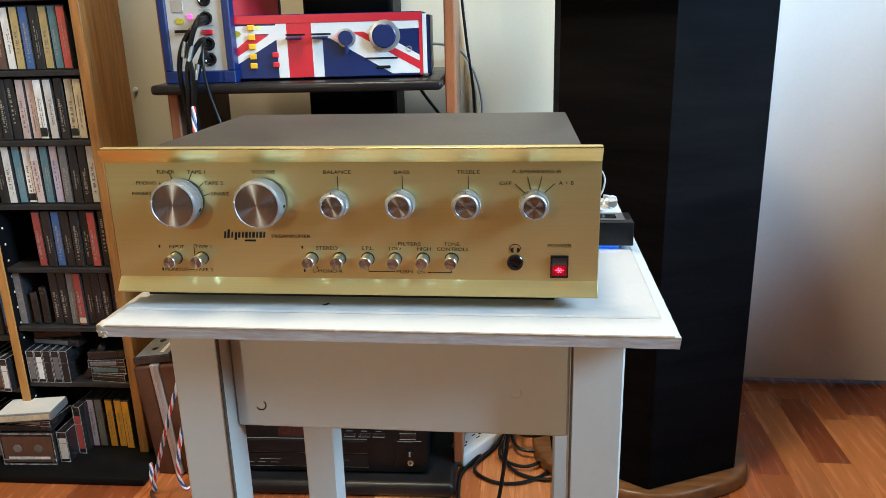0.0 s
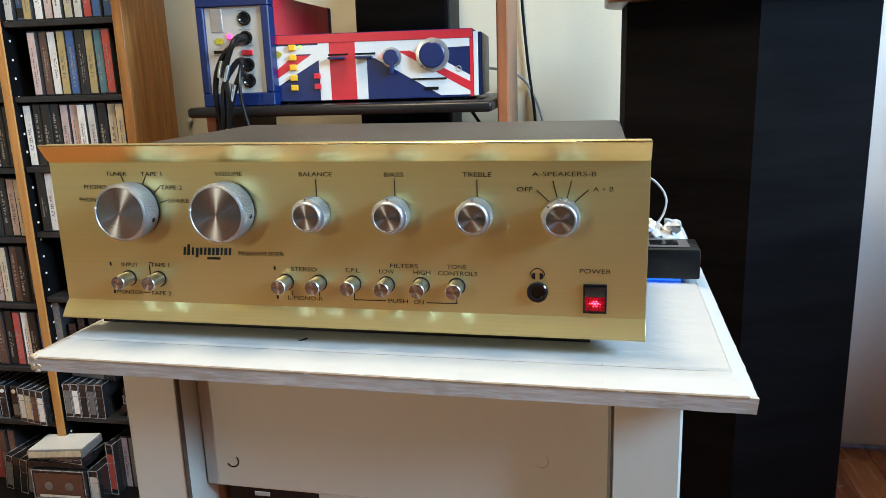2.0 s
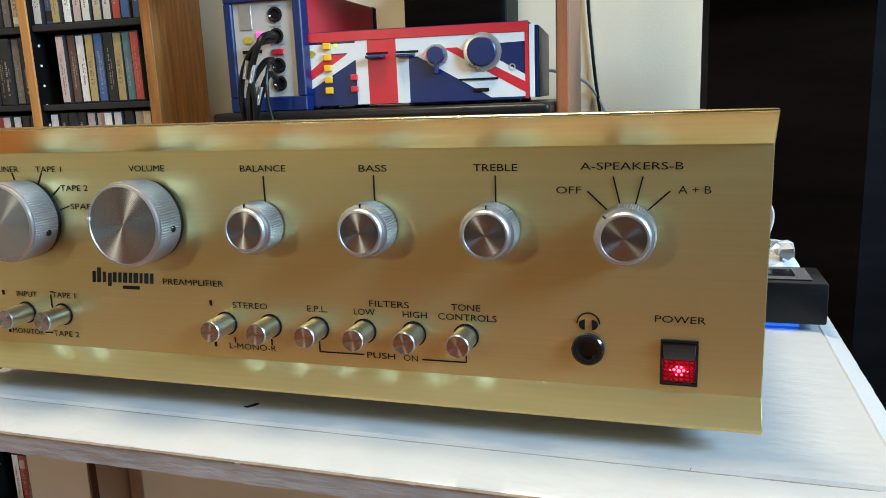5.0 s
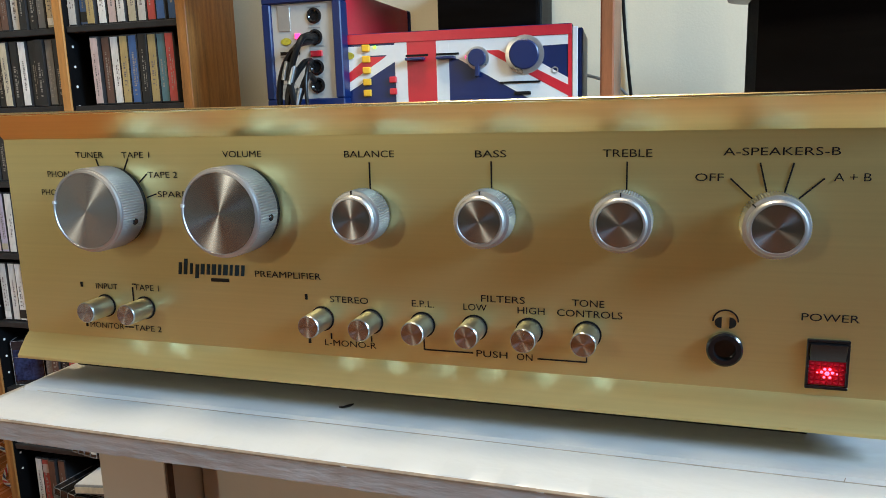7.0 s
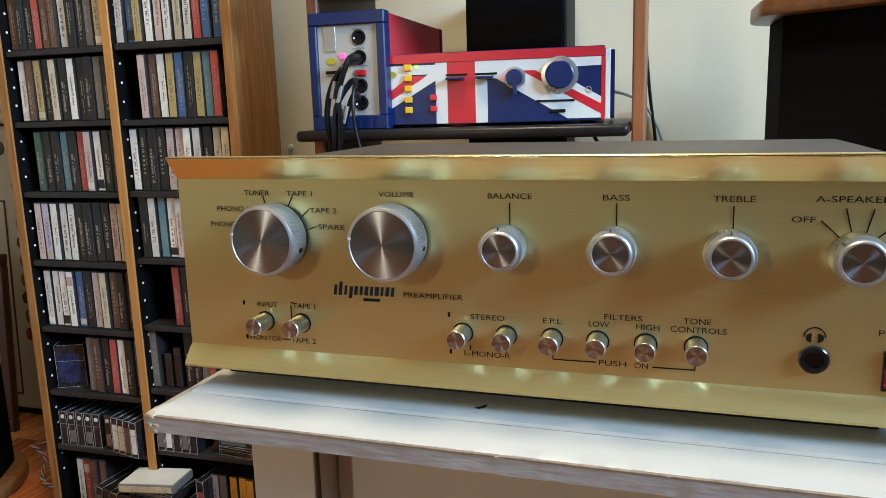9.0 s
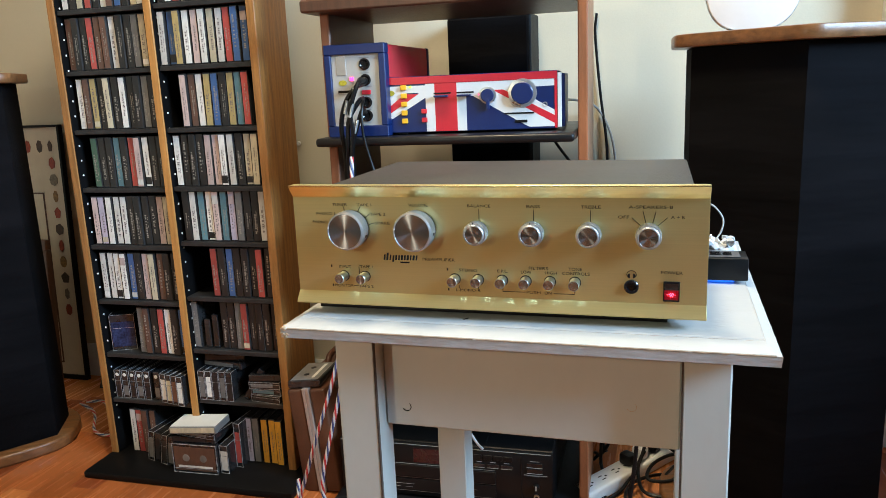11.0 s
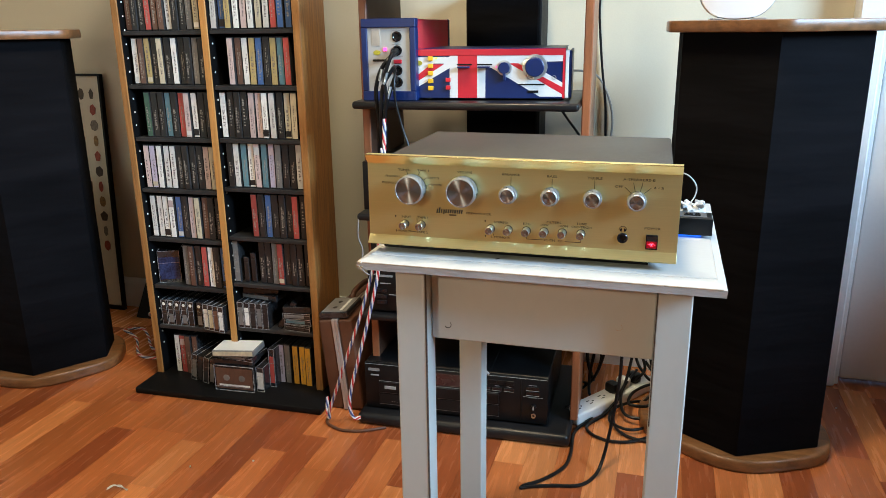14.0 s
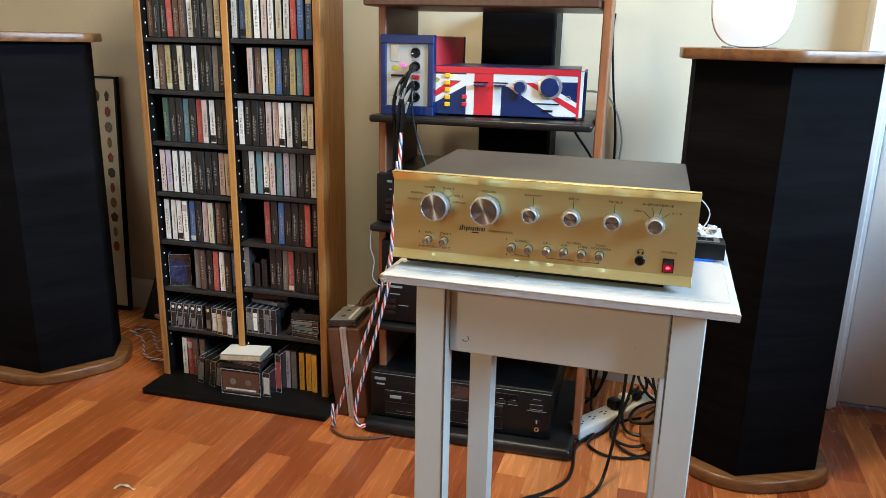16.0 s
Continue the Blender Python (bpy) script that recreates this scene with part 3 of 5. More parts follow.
LEFT_Z = [0.154, 0.266, 0.393, 0.520, 0.648, 0.774, 0.898, 1.022, 1.147, 1.272]
RIGHT_Z = [0.168, 0.287, 0.408, 0.531, 0.650, 0.773, 0.899, 1.022, 1.147, 1.272]
for (a, b), zs in (((LX[0][1], LX[1][0]), LEFT_Z), ((LX[1][1], LX[2][0]), RIGHT_Z)):
    for z in zs:
        part("shelf_board", box(B(), a + 0.0014, b - 0.0014, 0.006, 0.131, z - 0.010, z, 0.0012), SHELF_BLACK, shelf_case)
hole = finish("peg_hole", lathe(B(), [(0.0023, 0), (0.0023, 0.0008), (0, 0.0011)], 8), PLASTIC_WHITE)
for side, x in ((1, LX[0][1] + 0.0013), (1, LX[1][1] + 0.0013)):
    for i in range(30):
        ob = part("shelf_pin", hole, None, shelf_case)
        ob.matrix_local = Matrix.Translation((x, 0.016, 0.10 + i * 0.032)) @ Matrix.Rotation(radians(90), 4, "Z")

# ---------------------------------------------------------------- hi-fi rack
rack = thing("hifi_rack", "hi-fi rack with black shelves and reddish wooden sides", "rack", (-0.3745, 1.19, 0), 2.2)
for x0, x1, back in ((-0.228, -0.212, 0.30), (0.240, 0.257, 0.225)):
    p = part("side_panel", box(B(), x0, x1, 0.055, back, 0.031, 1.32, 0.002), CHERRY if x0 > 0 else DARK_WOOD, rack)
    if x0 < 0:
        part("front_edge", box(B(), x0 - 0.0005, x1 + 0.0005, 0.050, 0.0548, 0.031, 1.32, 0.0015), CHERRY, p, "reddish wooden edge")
part("base_board", box(B(), -0.250, 0.246, -0.018, 0.36, 0.0, 0.030, 0.012, 4), RACK_BLACK, rack)
for z in (0.275, 0.508, 0.7505):
    part("shelf_board", box(B(), -0.2345, 0.2385, 0.0, 0.34, z - 0.016, z, 0.006, 3), RACK_BLACK, rack)
part("top_board", box(B(), -0.245, 0.236, 0.0, 0.34, 0.973, 0.995, 0.003), DARK_WOOD, rack)

# black panel loudspeaker against the wall
panel_speaker = thing("panel_loudspeaker", "tall narrow black loudspeaker behind the rack", "loudspeaker", (-0.376, 1.662, 0))
part("cabinet", box(B(), -0.095, 0.095, -0.045, 0.06, 0, 0.985, 0.003), CABINET_BLACK, panel_speaker)
part("grille", box(B(), -0.092, 0.092, -0.060, -0.0452, 0.06, 0.980, 0.004), CLOTH, panel_speaker, "black cloth grille")


def hifi_unit(name, label, x, y, z, w, h, d, rz=2.2):
    u = thing(name, label, "hi-fi unit", (x, y, z), rz)
    part("case", box(B(), -w / 2, w / 2, 0.006, d, 0.006, h, 0.002), BLACK, u)
    part("front_panel", box(B(), -w / 2, w / 2, -0.003, 0.0055, 0.005, h, 0.0025, 2), BLACK, u)
    for fx in (-w / 2 + 0.03, w / 2 - 0.03):
        for fy in (0.03, d - 0.04):
            part("foot", box(B(), fx - 0.012, fx + 0.012, fy - 0.012, fy + 0.012, 0, 0.0058, 0.001), BLACK, u)
    return u


deck = hifi_unit("cd_changer", "black cd changer on the bottom of the rack", -0.397, 1.205, 0.030, 0.43, 0.118, 0.33)
tuner = hifi_unit("cassette_deck", "black hi-fi deck with small silver markings", -0.390, 1.215, 0.508, 0.42, 0.112, 0.30)
lower = hifi_unit("tape_recorder", "black hi-fi deck on the lower shelf", -0.385, 1.205, 0.275, 0.42, 0.105, 0.30)

# ---------------------------------------------------------------- loudspeakers
FOOT = [(-0.166, 0.105), (0.0, 0.0), (0.168, 0.082), (0.168, 0.20), (0.10, 0.275), (-0.10, 0.280), (-0.172, 0.22)]


def grown(outline, d, cut):
    c = Vector((sum(p[0] for p in outline) / len(outline), sum(p[1] for p in outline) / len(outline)))
    pts = []
    for p in outline:
        v = Vector(p) - c
        pts.append(c + v * (1 + d / v.length))
    out = []
    k = len(pts)
    for i in range(k):
        a, b, e = pts[i - 1], pts[i], pts[(i + 1) % k]
        r = min(cut, (a - b).length * 0.45, (e - b).length * 0.45)
        p0, p1 = b + (a - b).normalized() * r, b + (e - b).normalized() * r
        for t in (0, 0.25, 0.5, 0.75, 1):
            out.append(tuple((1 - t) ** 2 * p0 + 2 * t * (1 - t) * b + t * t * p1))
    return out


def loudspeaker(at, rz, label):
    s = thing("loudspeaker", label, "loudspeaker", at, rz, "pair of loudspeakers")
    part("grille", prism(B(), FOOT, 0.0305, 0.8815, 0.002), CLOTH, s, "black cloth grille over the whole cabinet")
    part("base", prism(B(), grown(FOOT, 0.036, 0.09), 0.0, 0.030, 0.007, seg=3), WALNUT, s, "walnut wood base")
    part("cap", prism(B(), grown(FOOT, 0.030, 0.022), 0.882, 0.904, 0.0035, seg=2), WALNUT, s, "walnut wood top")
    return s


loudspeaker((0.216, 1.192, 0), 0, "tall black cloth loudspeaker with walnut base and top")
loudspeaker((-1.524, 1.126, 0), 30, "tall black cloth loudspeaker, turned inwards, walnut ends")


# ---------------------------------------------------------------- fronts of the hi-fi units
# grey of prints and leads, also of the highlights painted on the changer
GREY_INK_GLINT = mat("grey_print_and_glint", (0.26, 0.26, 0.25), 0.5, 0, 0.1, 60, 0)
DARK_LINE = mat("dark_recess", (0.004, 0.004, 0.004), 0.6, 0, 0.1, 60, 0)
DARK_RED = mat("dark_red_window", (0.03, 0.006, 0.008), 0.12, 0, 0.1, 30, 0)


def inlay(name, u, x0, x1, z0, z1, d, material, label=""):
    return part(name, box(B(), x0, x1, -0.003 - d, -0.0032, z0, z1, 0.0006), material, u, label)


# changer: display, drawer, rows of keys, knob and sockets
inlay("display", deck, -0.060, 0.040, 0.078, 0.108, 0.0006, DARK_RED, "dark red display window")
inlay("drawer", deck, -0.180, 0.105, 0.046, 0.072, 0.0035, BLACK, "disc drawer")
inlay("lower_flap", deck, -0.180, 0.105, 0.016, 0.042, 0.0022, BLACK, "long lower flap")
inlay("badge", deck, -0.166, -0.138, 0.056, 0.064, 0.0046, GREY_INK_GLINT, "small light badge")
inlay("maker_plate", deck, -0.205, -0.178, 0.098, 0.105, 0.0006, GREY_INK_GLINT, "light printed bar")
inlay("key", deck, -0.200, -0.180, 0.086, 0.090, 0.0015, GREY_INK_GLINT)
for i in range(4):
    inlay("key", deck, 0.062 + i * 0.020, 0.079 + i * 0.020, 0.096, 0.106, 0.0022, BLACK)
for i in range(3):
    inlay("key", deck, 0.062 + i * 0.027, 0.085 + i * 0.027, 0.080, 0.088, 0.0026, GLOSS_BLACK)
    inlay("printed_mark", deck, 0.068 + i * 0.027, 0.079 + i * 0.027, 0.0905, 0.0915, 0.0004, GREY_INK_GLINT)
for i in range(2):
    inlay("key", deck, 0.166, 0.196, 0.088 - i * 0.012, 0.097 - i * 0.012, 0.0024, GLOSS_BLACK)
    inlay("printed_mark", deck, 0.172, 0.190, 0.0995 - i * 0.03, 0.1003 - i * 0.03, 0.0004, GREY_INK_GLINT)
inlay("printed_mark", deck, 0.02, 0.07, 0.0300, 0.0312, 0.0026, GREY_INK_GLINT)
inlay("printed_mark", deck, -0.10, -0.06, 0.0300, 0.0312, 0.0026, GREY_INK_GLINT)
# thin grey lines paint the highlights on top edge, drawer, flap and keys
inlay("edge_highlight", deck, -0.213, 0.213, 0.1150, 0.1160, 0.0006, GREY_INK_GLINT, "highlight painted along the top edge")
for x0, x1, z in ((-0.180, 0.105, 0.0735), (-0.180, 0.105, 0.0440), (-0.180, 0.105, 0.0145), (0.160, 0.205, 0.0705)):
    inlay("panel_line", deck, x0, x1, z, z + 0.0010, 0.0008, GREY_INK_GLINT)
for x0, x1, z in ((0.062, 0.084, 0.0795), (0.089, 0.111, 0.0795), (0.116, 0.138, 0.0795), (0.166, 0.196, 0.0752), (0.166, 0.196, 0.0872)):
    inlay("key_highlight", deck, x0, x1, z, z + 0.0009, 0.0030, GREY_INK_GLINT, "highlight painted on the edge of a key")
for x in (-0.150, -0.128, -0.104, -0.080, 0.020, 0.046):
    inlay("printed_mark", deck, x, x + 0.016, 0.0235, 0.0245, 0.0026, GREY_INK_GLINT)
inlay("panel_line", deck, 0.155, 0.1565, 0.012, 0.110, 0.0003, DARK_LINE)
part("headphone_socket", lathe(B(), [(0.0055, 0), (0.0055, 0.003), (0.003, 0.003), (0.003, 0)], 18, (0.184, -0.003, 0.026)), STEEL, deck)
part("small_knob", lathe(B(), [(0.006, 0), (0.0055, 0.008), (0, 0.008)], 20, (0.184, -0.003, 0.048)), BLACK, deck)
part("pointer", box(B(), 0.1825, 0.1855, -0.0125, -0.0112, 0.044, 0.053), GREY_INK_GLINT, deck)
part("top_groove", box(B(), 0.08, 0.083, 0.02, 0.25, 0.1182, 0.1190), DARK_LINE, deck)
for u, hh in ((tuner, 0.112), (lower, 0.105)):
    inlay("cassette_door", u, -0.09, 0.05, 0.03, hh - 0.015, 0.003, GLOSS_BLACK)
    inlay("printed_mark", u, -0.185, -0.150, hh - 0.018, hh - 0.013, 0.0005, GREY_INK_GLINT)
    inlay("printed_mark", u, -0.180, -0.155, hh - 0.034, hh - 0.032, 0.0005, GREY_INK_GLINT)
    for i in range(3):
        inlay("key", u, -0.19, -0.165, 0.022 + i * 0.014, 0.031 + i * 0.014, 0.002, GLOSS_BLACK)
    inlay("printed_mark", u, -0.16, -0.135, 0.045, 0.0465, 0.0005, GREY_INK_GLINT)
    for i in range(5):
        inlay("key", u, 0.07 + i * 0.024, 0.09 + i * 0.024, 0.03, 0.04, 0.002, GLOSS_BLACK)
slim = hifi_unit("slim_unit", "slim black hi-fi unit under the shelf", -0.392, 1.225, 0.382, 0.40, 0.085, 0.28)
inlay("printed_mark", slim, -0.17, -0.14, 0.055, 0.059, 0.0005, GREY_INK_GLINT)
inlay("printed_mark", slim, -0.175, -0.13, 0.073, 0.0745, 0.0005, GREY_INK_GLINT)

# ---------------------------------------------------------------- striped amplifiers on the rack
SILVER = mat("silver_dial", (0.62, 0.62, 0.62), 0.3, 0.8, 0.06, 30, 0)
LEAF_GREEN = mat("yellow_green_badge", (0.42, 0.36, 0.03), 0.5, 0, 0.3, 200, 0)
amp = thing("control_amplifier", "low amplifier painted in red, white and blue crossing stripes", "amplifier", (-0.329, 1.250, 0.7505), 5.6)
amp.scale = (1.012, 1.0, 1.0)
AW, AH = 0.308, 0.098
part("case", box(B(), -0.153, 0.153, 0.004, 0.20, 0.006, 0.101, 0.003, 2), BLUE, amp)
part("front_panel", box(B(), -0.154, 0.154, -0.004, 0.0036, 0.004, 0.004 + AH, 0.0012), BLUE, amp)
part("top_cover", box(B(), -0.154, 0.154, -0.003, 0.199, 0.1022, 0.1045, 0.001), BLUE, amp)
part("top_strip", box(B(), -0.154, 0.154, -0.0058, -0.0042, 0.0905, 0.1035, 0.0006), RED, amp, "red strip along the top edge")
part("end_strip", box(B(), 0.1545, 0.1612, -0.004, 0.045, 0.006, 0.1, 0.0006), PANEL_WHITE, amp, "white end strip")
part("end_cap", box(B(), 0.1614, 0.1670, 0.004, 0.19, 0.006, 0.099, 0.001), BLUE, amp)
for fx in (-0.13, 0.13):
    for fy in (0.02, 0.17):
        part("foot", box(B(), fx - 0.01, fx + 0.01, fy - 0.01, fy + 0.01, 0, 0.0058, 0.001), BLACK, amp)


def stripe(poly, material, d):
    pts = [(a * AW - AW / 2, 0.005 + b * (AH - 0.006)) for a, b in poly]
    part("stripe", prism(B(), pts, -0.004 - d, -0.0041, 0, along_y), material, amp, "painted stripe")


stripe([(0.0, 0.90), (0.0, 0.44), (0.13, 0.76), (0.24, 0.76), (0.24, 0.90)], PANEL_WHITE, 0.0006)
stripe([(0.003, 0.46), (0.003, 0.33), (0.20, 0.74), (0.115, 0.74)], RED, 0.0008)
stripe([(0.0, 0.33), (0.0, 0.20), (0.24, 0.66), (0.24, 0.76), (0.205, 0.76)], PANEL_WHITE, 0.0006)
stripe([(0.24, 0.0), (0.295, 0.0), (0.295, 0.93), (0.24, 0.93)], PANEL_WHITE, 0.0009)
stripe([(0.295, 0.0), (0.425, 0.0), (0.425, 0.93), (0.295, 0.93)], RED, 0.0009)
stripe([(0.425, 0.0), (0.48, 0.0), (0.48, 0.93), (0.425, 0.93)], PANEL_WHITE, 0.0009)
stripe([(0.48, 0.93), (0.48, 0.66), (0.52, 0.66), (0.84, 0.03), (0.985, 0.03), (0.985, 0.34), (0.76, 0.78), (0.985, 0.80), (0.985, 0.93)], PANEL_WHITE, 0.0006)
stripe([(0.635, 0.76), (0.695, 0.76), (0.985, 0.24), (0.985, 0.09)], RED, 0.0008)
stripe([(0.985, 0.0), (1.0, 0.0), (1.0, 0.93), (0.985, 0.93)], RED, 0.0009)


def dial(u, x, z, r, material, ring, d=0.010):
    k = part("dial", lathe(B(), [(r * 1.32, 0), (r * 1.32, 0.0016), (r * 1.15, 0.0022), (0, 0.0022)], 36, (x, -0.0046, z)), ring, u, "silver dial ring")
    part("knob", lathe(B(), [(r, 0.002), (r, d), (r * 0.92, d + 0.001), (0, d + 0.001)], 32, (x, -0.0046, z)), material, k, "round knob")


def ax(a):
    return a * AW - AW / 2


def az(b):
    return 0.005 + b * (AH - 0.006)


dial(amp, ax(0.605), az(0.66), 0.0115, BLUE, SILVER)
dial(amp, ax(0.805), az(0.68), 0.0190, BLUE, SILVER, 0.012)
part("pointer", box(B(), ax(0.605) - 0.002, ax(0.605) + 0.003, -0.016, -0.0052, az(0.40), az(0.60), 0.0005), BLUE, amp)
for b in (0.87, 0.71, 0.55, 0.38, 0.22):
    part("button", box(B(), ax(0.095), ax(0.130), -0.010, -0.0048, az(b) - 0.0045, az(b) + 0.0045, 0.001), YELLOW, amp, "yellow push button")
for b in (0.40, 0.23):
    part("button", box(B(), ax(0.215), ax(0.247), -0.010, -0.0052, az(b) - 0.0042, az(b) + 0.0042, 0.001), RED, amp, "red push button")
for a in (0.335, 0.47):
    part("slider_slot", box(B(), ax(a) - 0.014, ax(a) + 0.017, -0.0056, -0.0051, az(0.72), az(0.75)), INK, amp)
    part("slider", box(B(), ax(a) - 0.012, ax(a) + 0.013, -0.0185, -0.0058, az(0.66), az(0.70), 0.0008), BLUE, amp, "blue slider knob")
part("slot", box(B(), ax(0.70), ax(0.87), -0.0058, -0.0052, az(0.285), az(0.315)), INK, amp)
part("socket", box(B(), ax(0.76), ax(0.83), -0.0065, -0.0048, az(0.12), az(0.17), 0.0006), BLACK, amp)
part("socket", lathe(B(), [(0.0045, 0), (0.0045, 0.001), (0.003, 0.001), (0.003, 0)], 16, (ax(0.93), -0.0042, az(0.45))), SILVER, amp)
part("led", box(B(), ax(0.146), ax(0.158), -0.0062, -0.0048, az(0.86), az(0.90)), GREEN_GLOW, amp, "lit green lamp")
part("led", box(B(), ax(0.552), ax(0.562), -0.0062, -0.0048, az(0.66), az(0.70)), PINK_GLOW, amp, "lit red lamp")
part("badge", prism(B(), [(ax(0.03) + 0.008 * math.cos(t), az(0.77) + 0.005 * math.sin(t)) for t in [math.pi * 2 * i / 12 for i in range(12)]], -0.0053, -0.0047, 0, along_y), LEAF_GREEN, amp, "yellow-green printed badge")

power = thing("power_amplifier", "blue and red power amplifier with white front panel", "amplifier", (-0.5325, 1.212, 0.7505), 2.2)
part("case", box(B(), -0.0575, 0.0575, 0.020, 0.285, 0.004, 0.164, 0.003, 2), RED, power, "red case")
part("rear_panel", box(B(), -0.058, 0.058, 0.2855, 0.30, 0.003, 0.1645, 0.002), BLUE, power, "blue rear end")
fr = B()
for x0, x1, z0, z1 in [(-0.0585, 0.0585, 0.0, 0.020), (-0.0585, 0.0585, 0.148, 0.166), (-0.0585, -0.046, 0.020, 0.148), (0.046, 0.0585, 0.020, 0.148)]:
    box(fr, x0, x1, -0.004, 0.0195, z0, z1, 0.0015)
part("front_frame", fr, BLUE, power, "blue front frame")
part("front_panel", box(B(), -0.0458, 0.0458, 0.001, 0.012, 0.0202, 0.1478), mat("satin_white_panel", (0.42, 0.42, 0.40), 0.4, 0, 0.04, 20, 0.02), power, "white front panel")
part("label_plate", box(B(), -0.036, -0.018, -0.0002, 0.0008, 0.112, 0.146, 0.0002), SILVER, power, "grey label plate")
part("badge", prism(B(), [(-0.026 + 0.008 * math.cos(t), 0.098 + 0.005 * math.sin(t)) for t in [math.pi * 2 * i / 12 for i in range(12)]], 0.0002, 0.0009, 0, along_y), LEAF_GREEN, power, "yellow-green printed badge")
part("maker_plate", box(B(), -0.036, -0.006, 0.0003, 0.0009, 0.080, 0.0845), INK, power, "dark printed bar")
for z, w in ((0.077, 0.02), (0.040, 0.02), (0.034, 0.024), (0.026, 0.014)):
    part("printed_line", box(B(), -0.036, -0.036 + w, 0.0004, 0.0009, z, z + 0.001), GREY_INK_GLINT, power)
for z, w in ((0.141, 0.020), (0.114, 0.018), (0.090, 0.022), (0.048, 0.018)):
    part("printed_line", box(B(), 0.008, 0.008 + w, 0.0004, 0.0009, z, z + 0.0012), GREY_INK_GLINT, power)
part("lamp", box(B(), -0.012, -0.004, -0.0015, 0.0008, 0.101, 0.108, 0.0006), PINK_GLOW, power, "lit pink lamp")
for z in (0.130, 0.102, 0.062, 0.038):
    part("socket", lathe(B(), [(0.0105, 0), (0.0105, 0.002), (0.008, 0.003), (0.006, 0.001), (0, 0.001)], 24, (0.018, 0.001, z)), GLOSS_BLACK, power)
part("plug", lathe(B(), [(0.0075, 0), (0.0075, 0.018), (0.004, 0.024), (0, 0.024)], 18, (0.016, 0.0, 0.100)), BLACK, power)
part("red_socket", box(B(), 0.010, 0.028, -0.002, 0.0008, 0.076, 0.084, 0.001), RED, power)

# leads hanging from the power amplifier over the shelf's edge
LEADS = [[(-0.514, 1.20, 0.846), (-0.516, 1.165, 0.838), (-0.532, 1.155, 0.812), (-0.542, 1.155, 0.772), (-0.540, 1.16, 0.719), (-0.543, 1.165, 0.655), (-0.545, 1.165, 0.56)],
         [(-0.512, 1.20, 0.852), (-0.508, 1.16, 0.845), (-0.521, 1.15, 0.800), (-0.518, 1.15, 0.758), (-0.531, 1.16, 0.698), (-0.536, 1.165, 0.62), (-0.54, 1.165, 0.53)],
         [(-0.516, 1.20, 0.820), (-0.512, 1.17, 0.815), (-0.526, 1.155, 0.785), (-0.530, 1.152, 0.745), (-0.535, 1.16, 0.690), (-0.530, 1.165, 0.60)],
         [(-0.513, 1.20, 0.795), (-0.506, 1.17, 0.800), (-0.511, 1.155, 0.775), (-0.522, 1.152, 0.735), (-0.526, 1.16, 0.680), (-0.532, 1.165, 0.60)],
         [(-0.514, 1.20, 0.812), (-0.504, 1.17, 0.815), (-0.502, 1.155, 0.790), (-0.500, 1.155, 0.752), (-0.489, 1.16, 0.701), (-0.473, 1.16, 0.655), (-0.455, 1.17, 0.60)]]
for i, pts in enumerate(LEADS):
    solid("audio_cable", tube(B(), pts, 0.0042 if i < 4 else 0.0024, 8), BLACK, "black audio lead hanging from the power amplifier", "cable", group="audio leads")
for x, y, z in ((-0.529, 1.153, 0.806), (-0.519, 1.150, 0.80), (-0.513, 1.153, 0.772)):
    solid("cable_plug", lathe(B(), [(0, 0.012), (0.0035, 0.012), (0.0042, 0), (0.0042, -0.012), (0, -0.012)], 12), STEEL, "chrome plug on a black audio lead", "plug", (x, y, z), rx=80, ry=12, group="cable plugs")

# ---------------------------------------------------------------- braided loudspeaker cables
W_STRAND = mat("white_strand", (0.72, 0.70, 0.68), 0.5, 0, 0.05, 40, 0)
R_STRAND = mat("red_strand", (0.55, 0.04, 0.04), 0.45, 0, 0.05, 40, 0)
B_STRAND = mat("blue_strand", (0.05, 0.08, 0.22), 0.45, 0, 0.05, 40, 0)


def braided(label, pts, r=0.0021, pitch=0.055, n=26):
    c = thing("speaker_cable", label, "cable", pts[0], group="loudspeaker cables")
    path = smooth_path([Vector(p) - Vector(pts[0]) for p in pts], n)
    for k, m in enumerate((R_STRAND, W_STRAND, B_STRAND, W_STRAND)):
        run, line = 0.0, []
        for i, q in enumerate(path):
            d = (path[min(i + 1, len(path) - 1)] - path[max(i - 1, 0)]).normalized()
            if i:
                run += (q - path[i - 1]).length
            s = d.cross(Vector((0.3, 1, 0.1))).normalized()
            u = s.cross(d)
            a = 2 * math.pi * (run / pitch + k / 4)
            line.append(q + 0.0021 * (math.cos(a) * s + math.sin(a) * u))
        part("strand", tube(B(), line, r, 6, 1), m, c)


braided("red, white and blue twisted speaker cable hanging to the floor", [(-0.522, 1.145, 0.72), (-0.52, 1.13, 0.634), (-0.528, 1.13, 0.549), (-0.538, 1.13, 0.461), (-0.556, 1.13, 0.395), (-0.590, 1.13, 0.286), (-0.632, 1.135, 0.176), (-0.668, 1.145, 0.083), (-0.690, 1.155, 0.03), (-0.693, 1.160, 0.008), (-0.700, 1.165, 0.02), (-0.703, 1.175, 0.055)], n=14)
braided("red, white and blue twisted speaker cable looped at the rack", [(-0.531, 1.148, 0.66), (-0.532, 1.125, 0.52), (-0.536, 1.125, 0.46), (-0.541, 1.125, 0.396), (-0.564, 1.125, 0.301), (-0.592, 1.125, 0.202), (-0.617, 1.125, 0.113), (-0.624, 1.127, 0.062), (-0.617, 1.132, 0.034), (-0.604, 1.14, 0.033)], n=14)
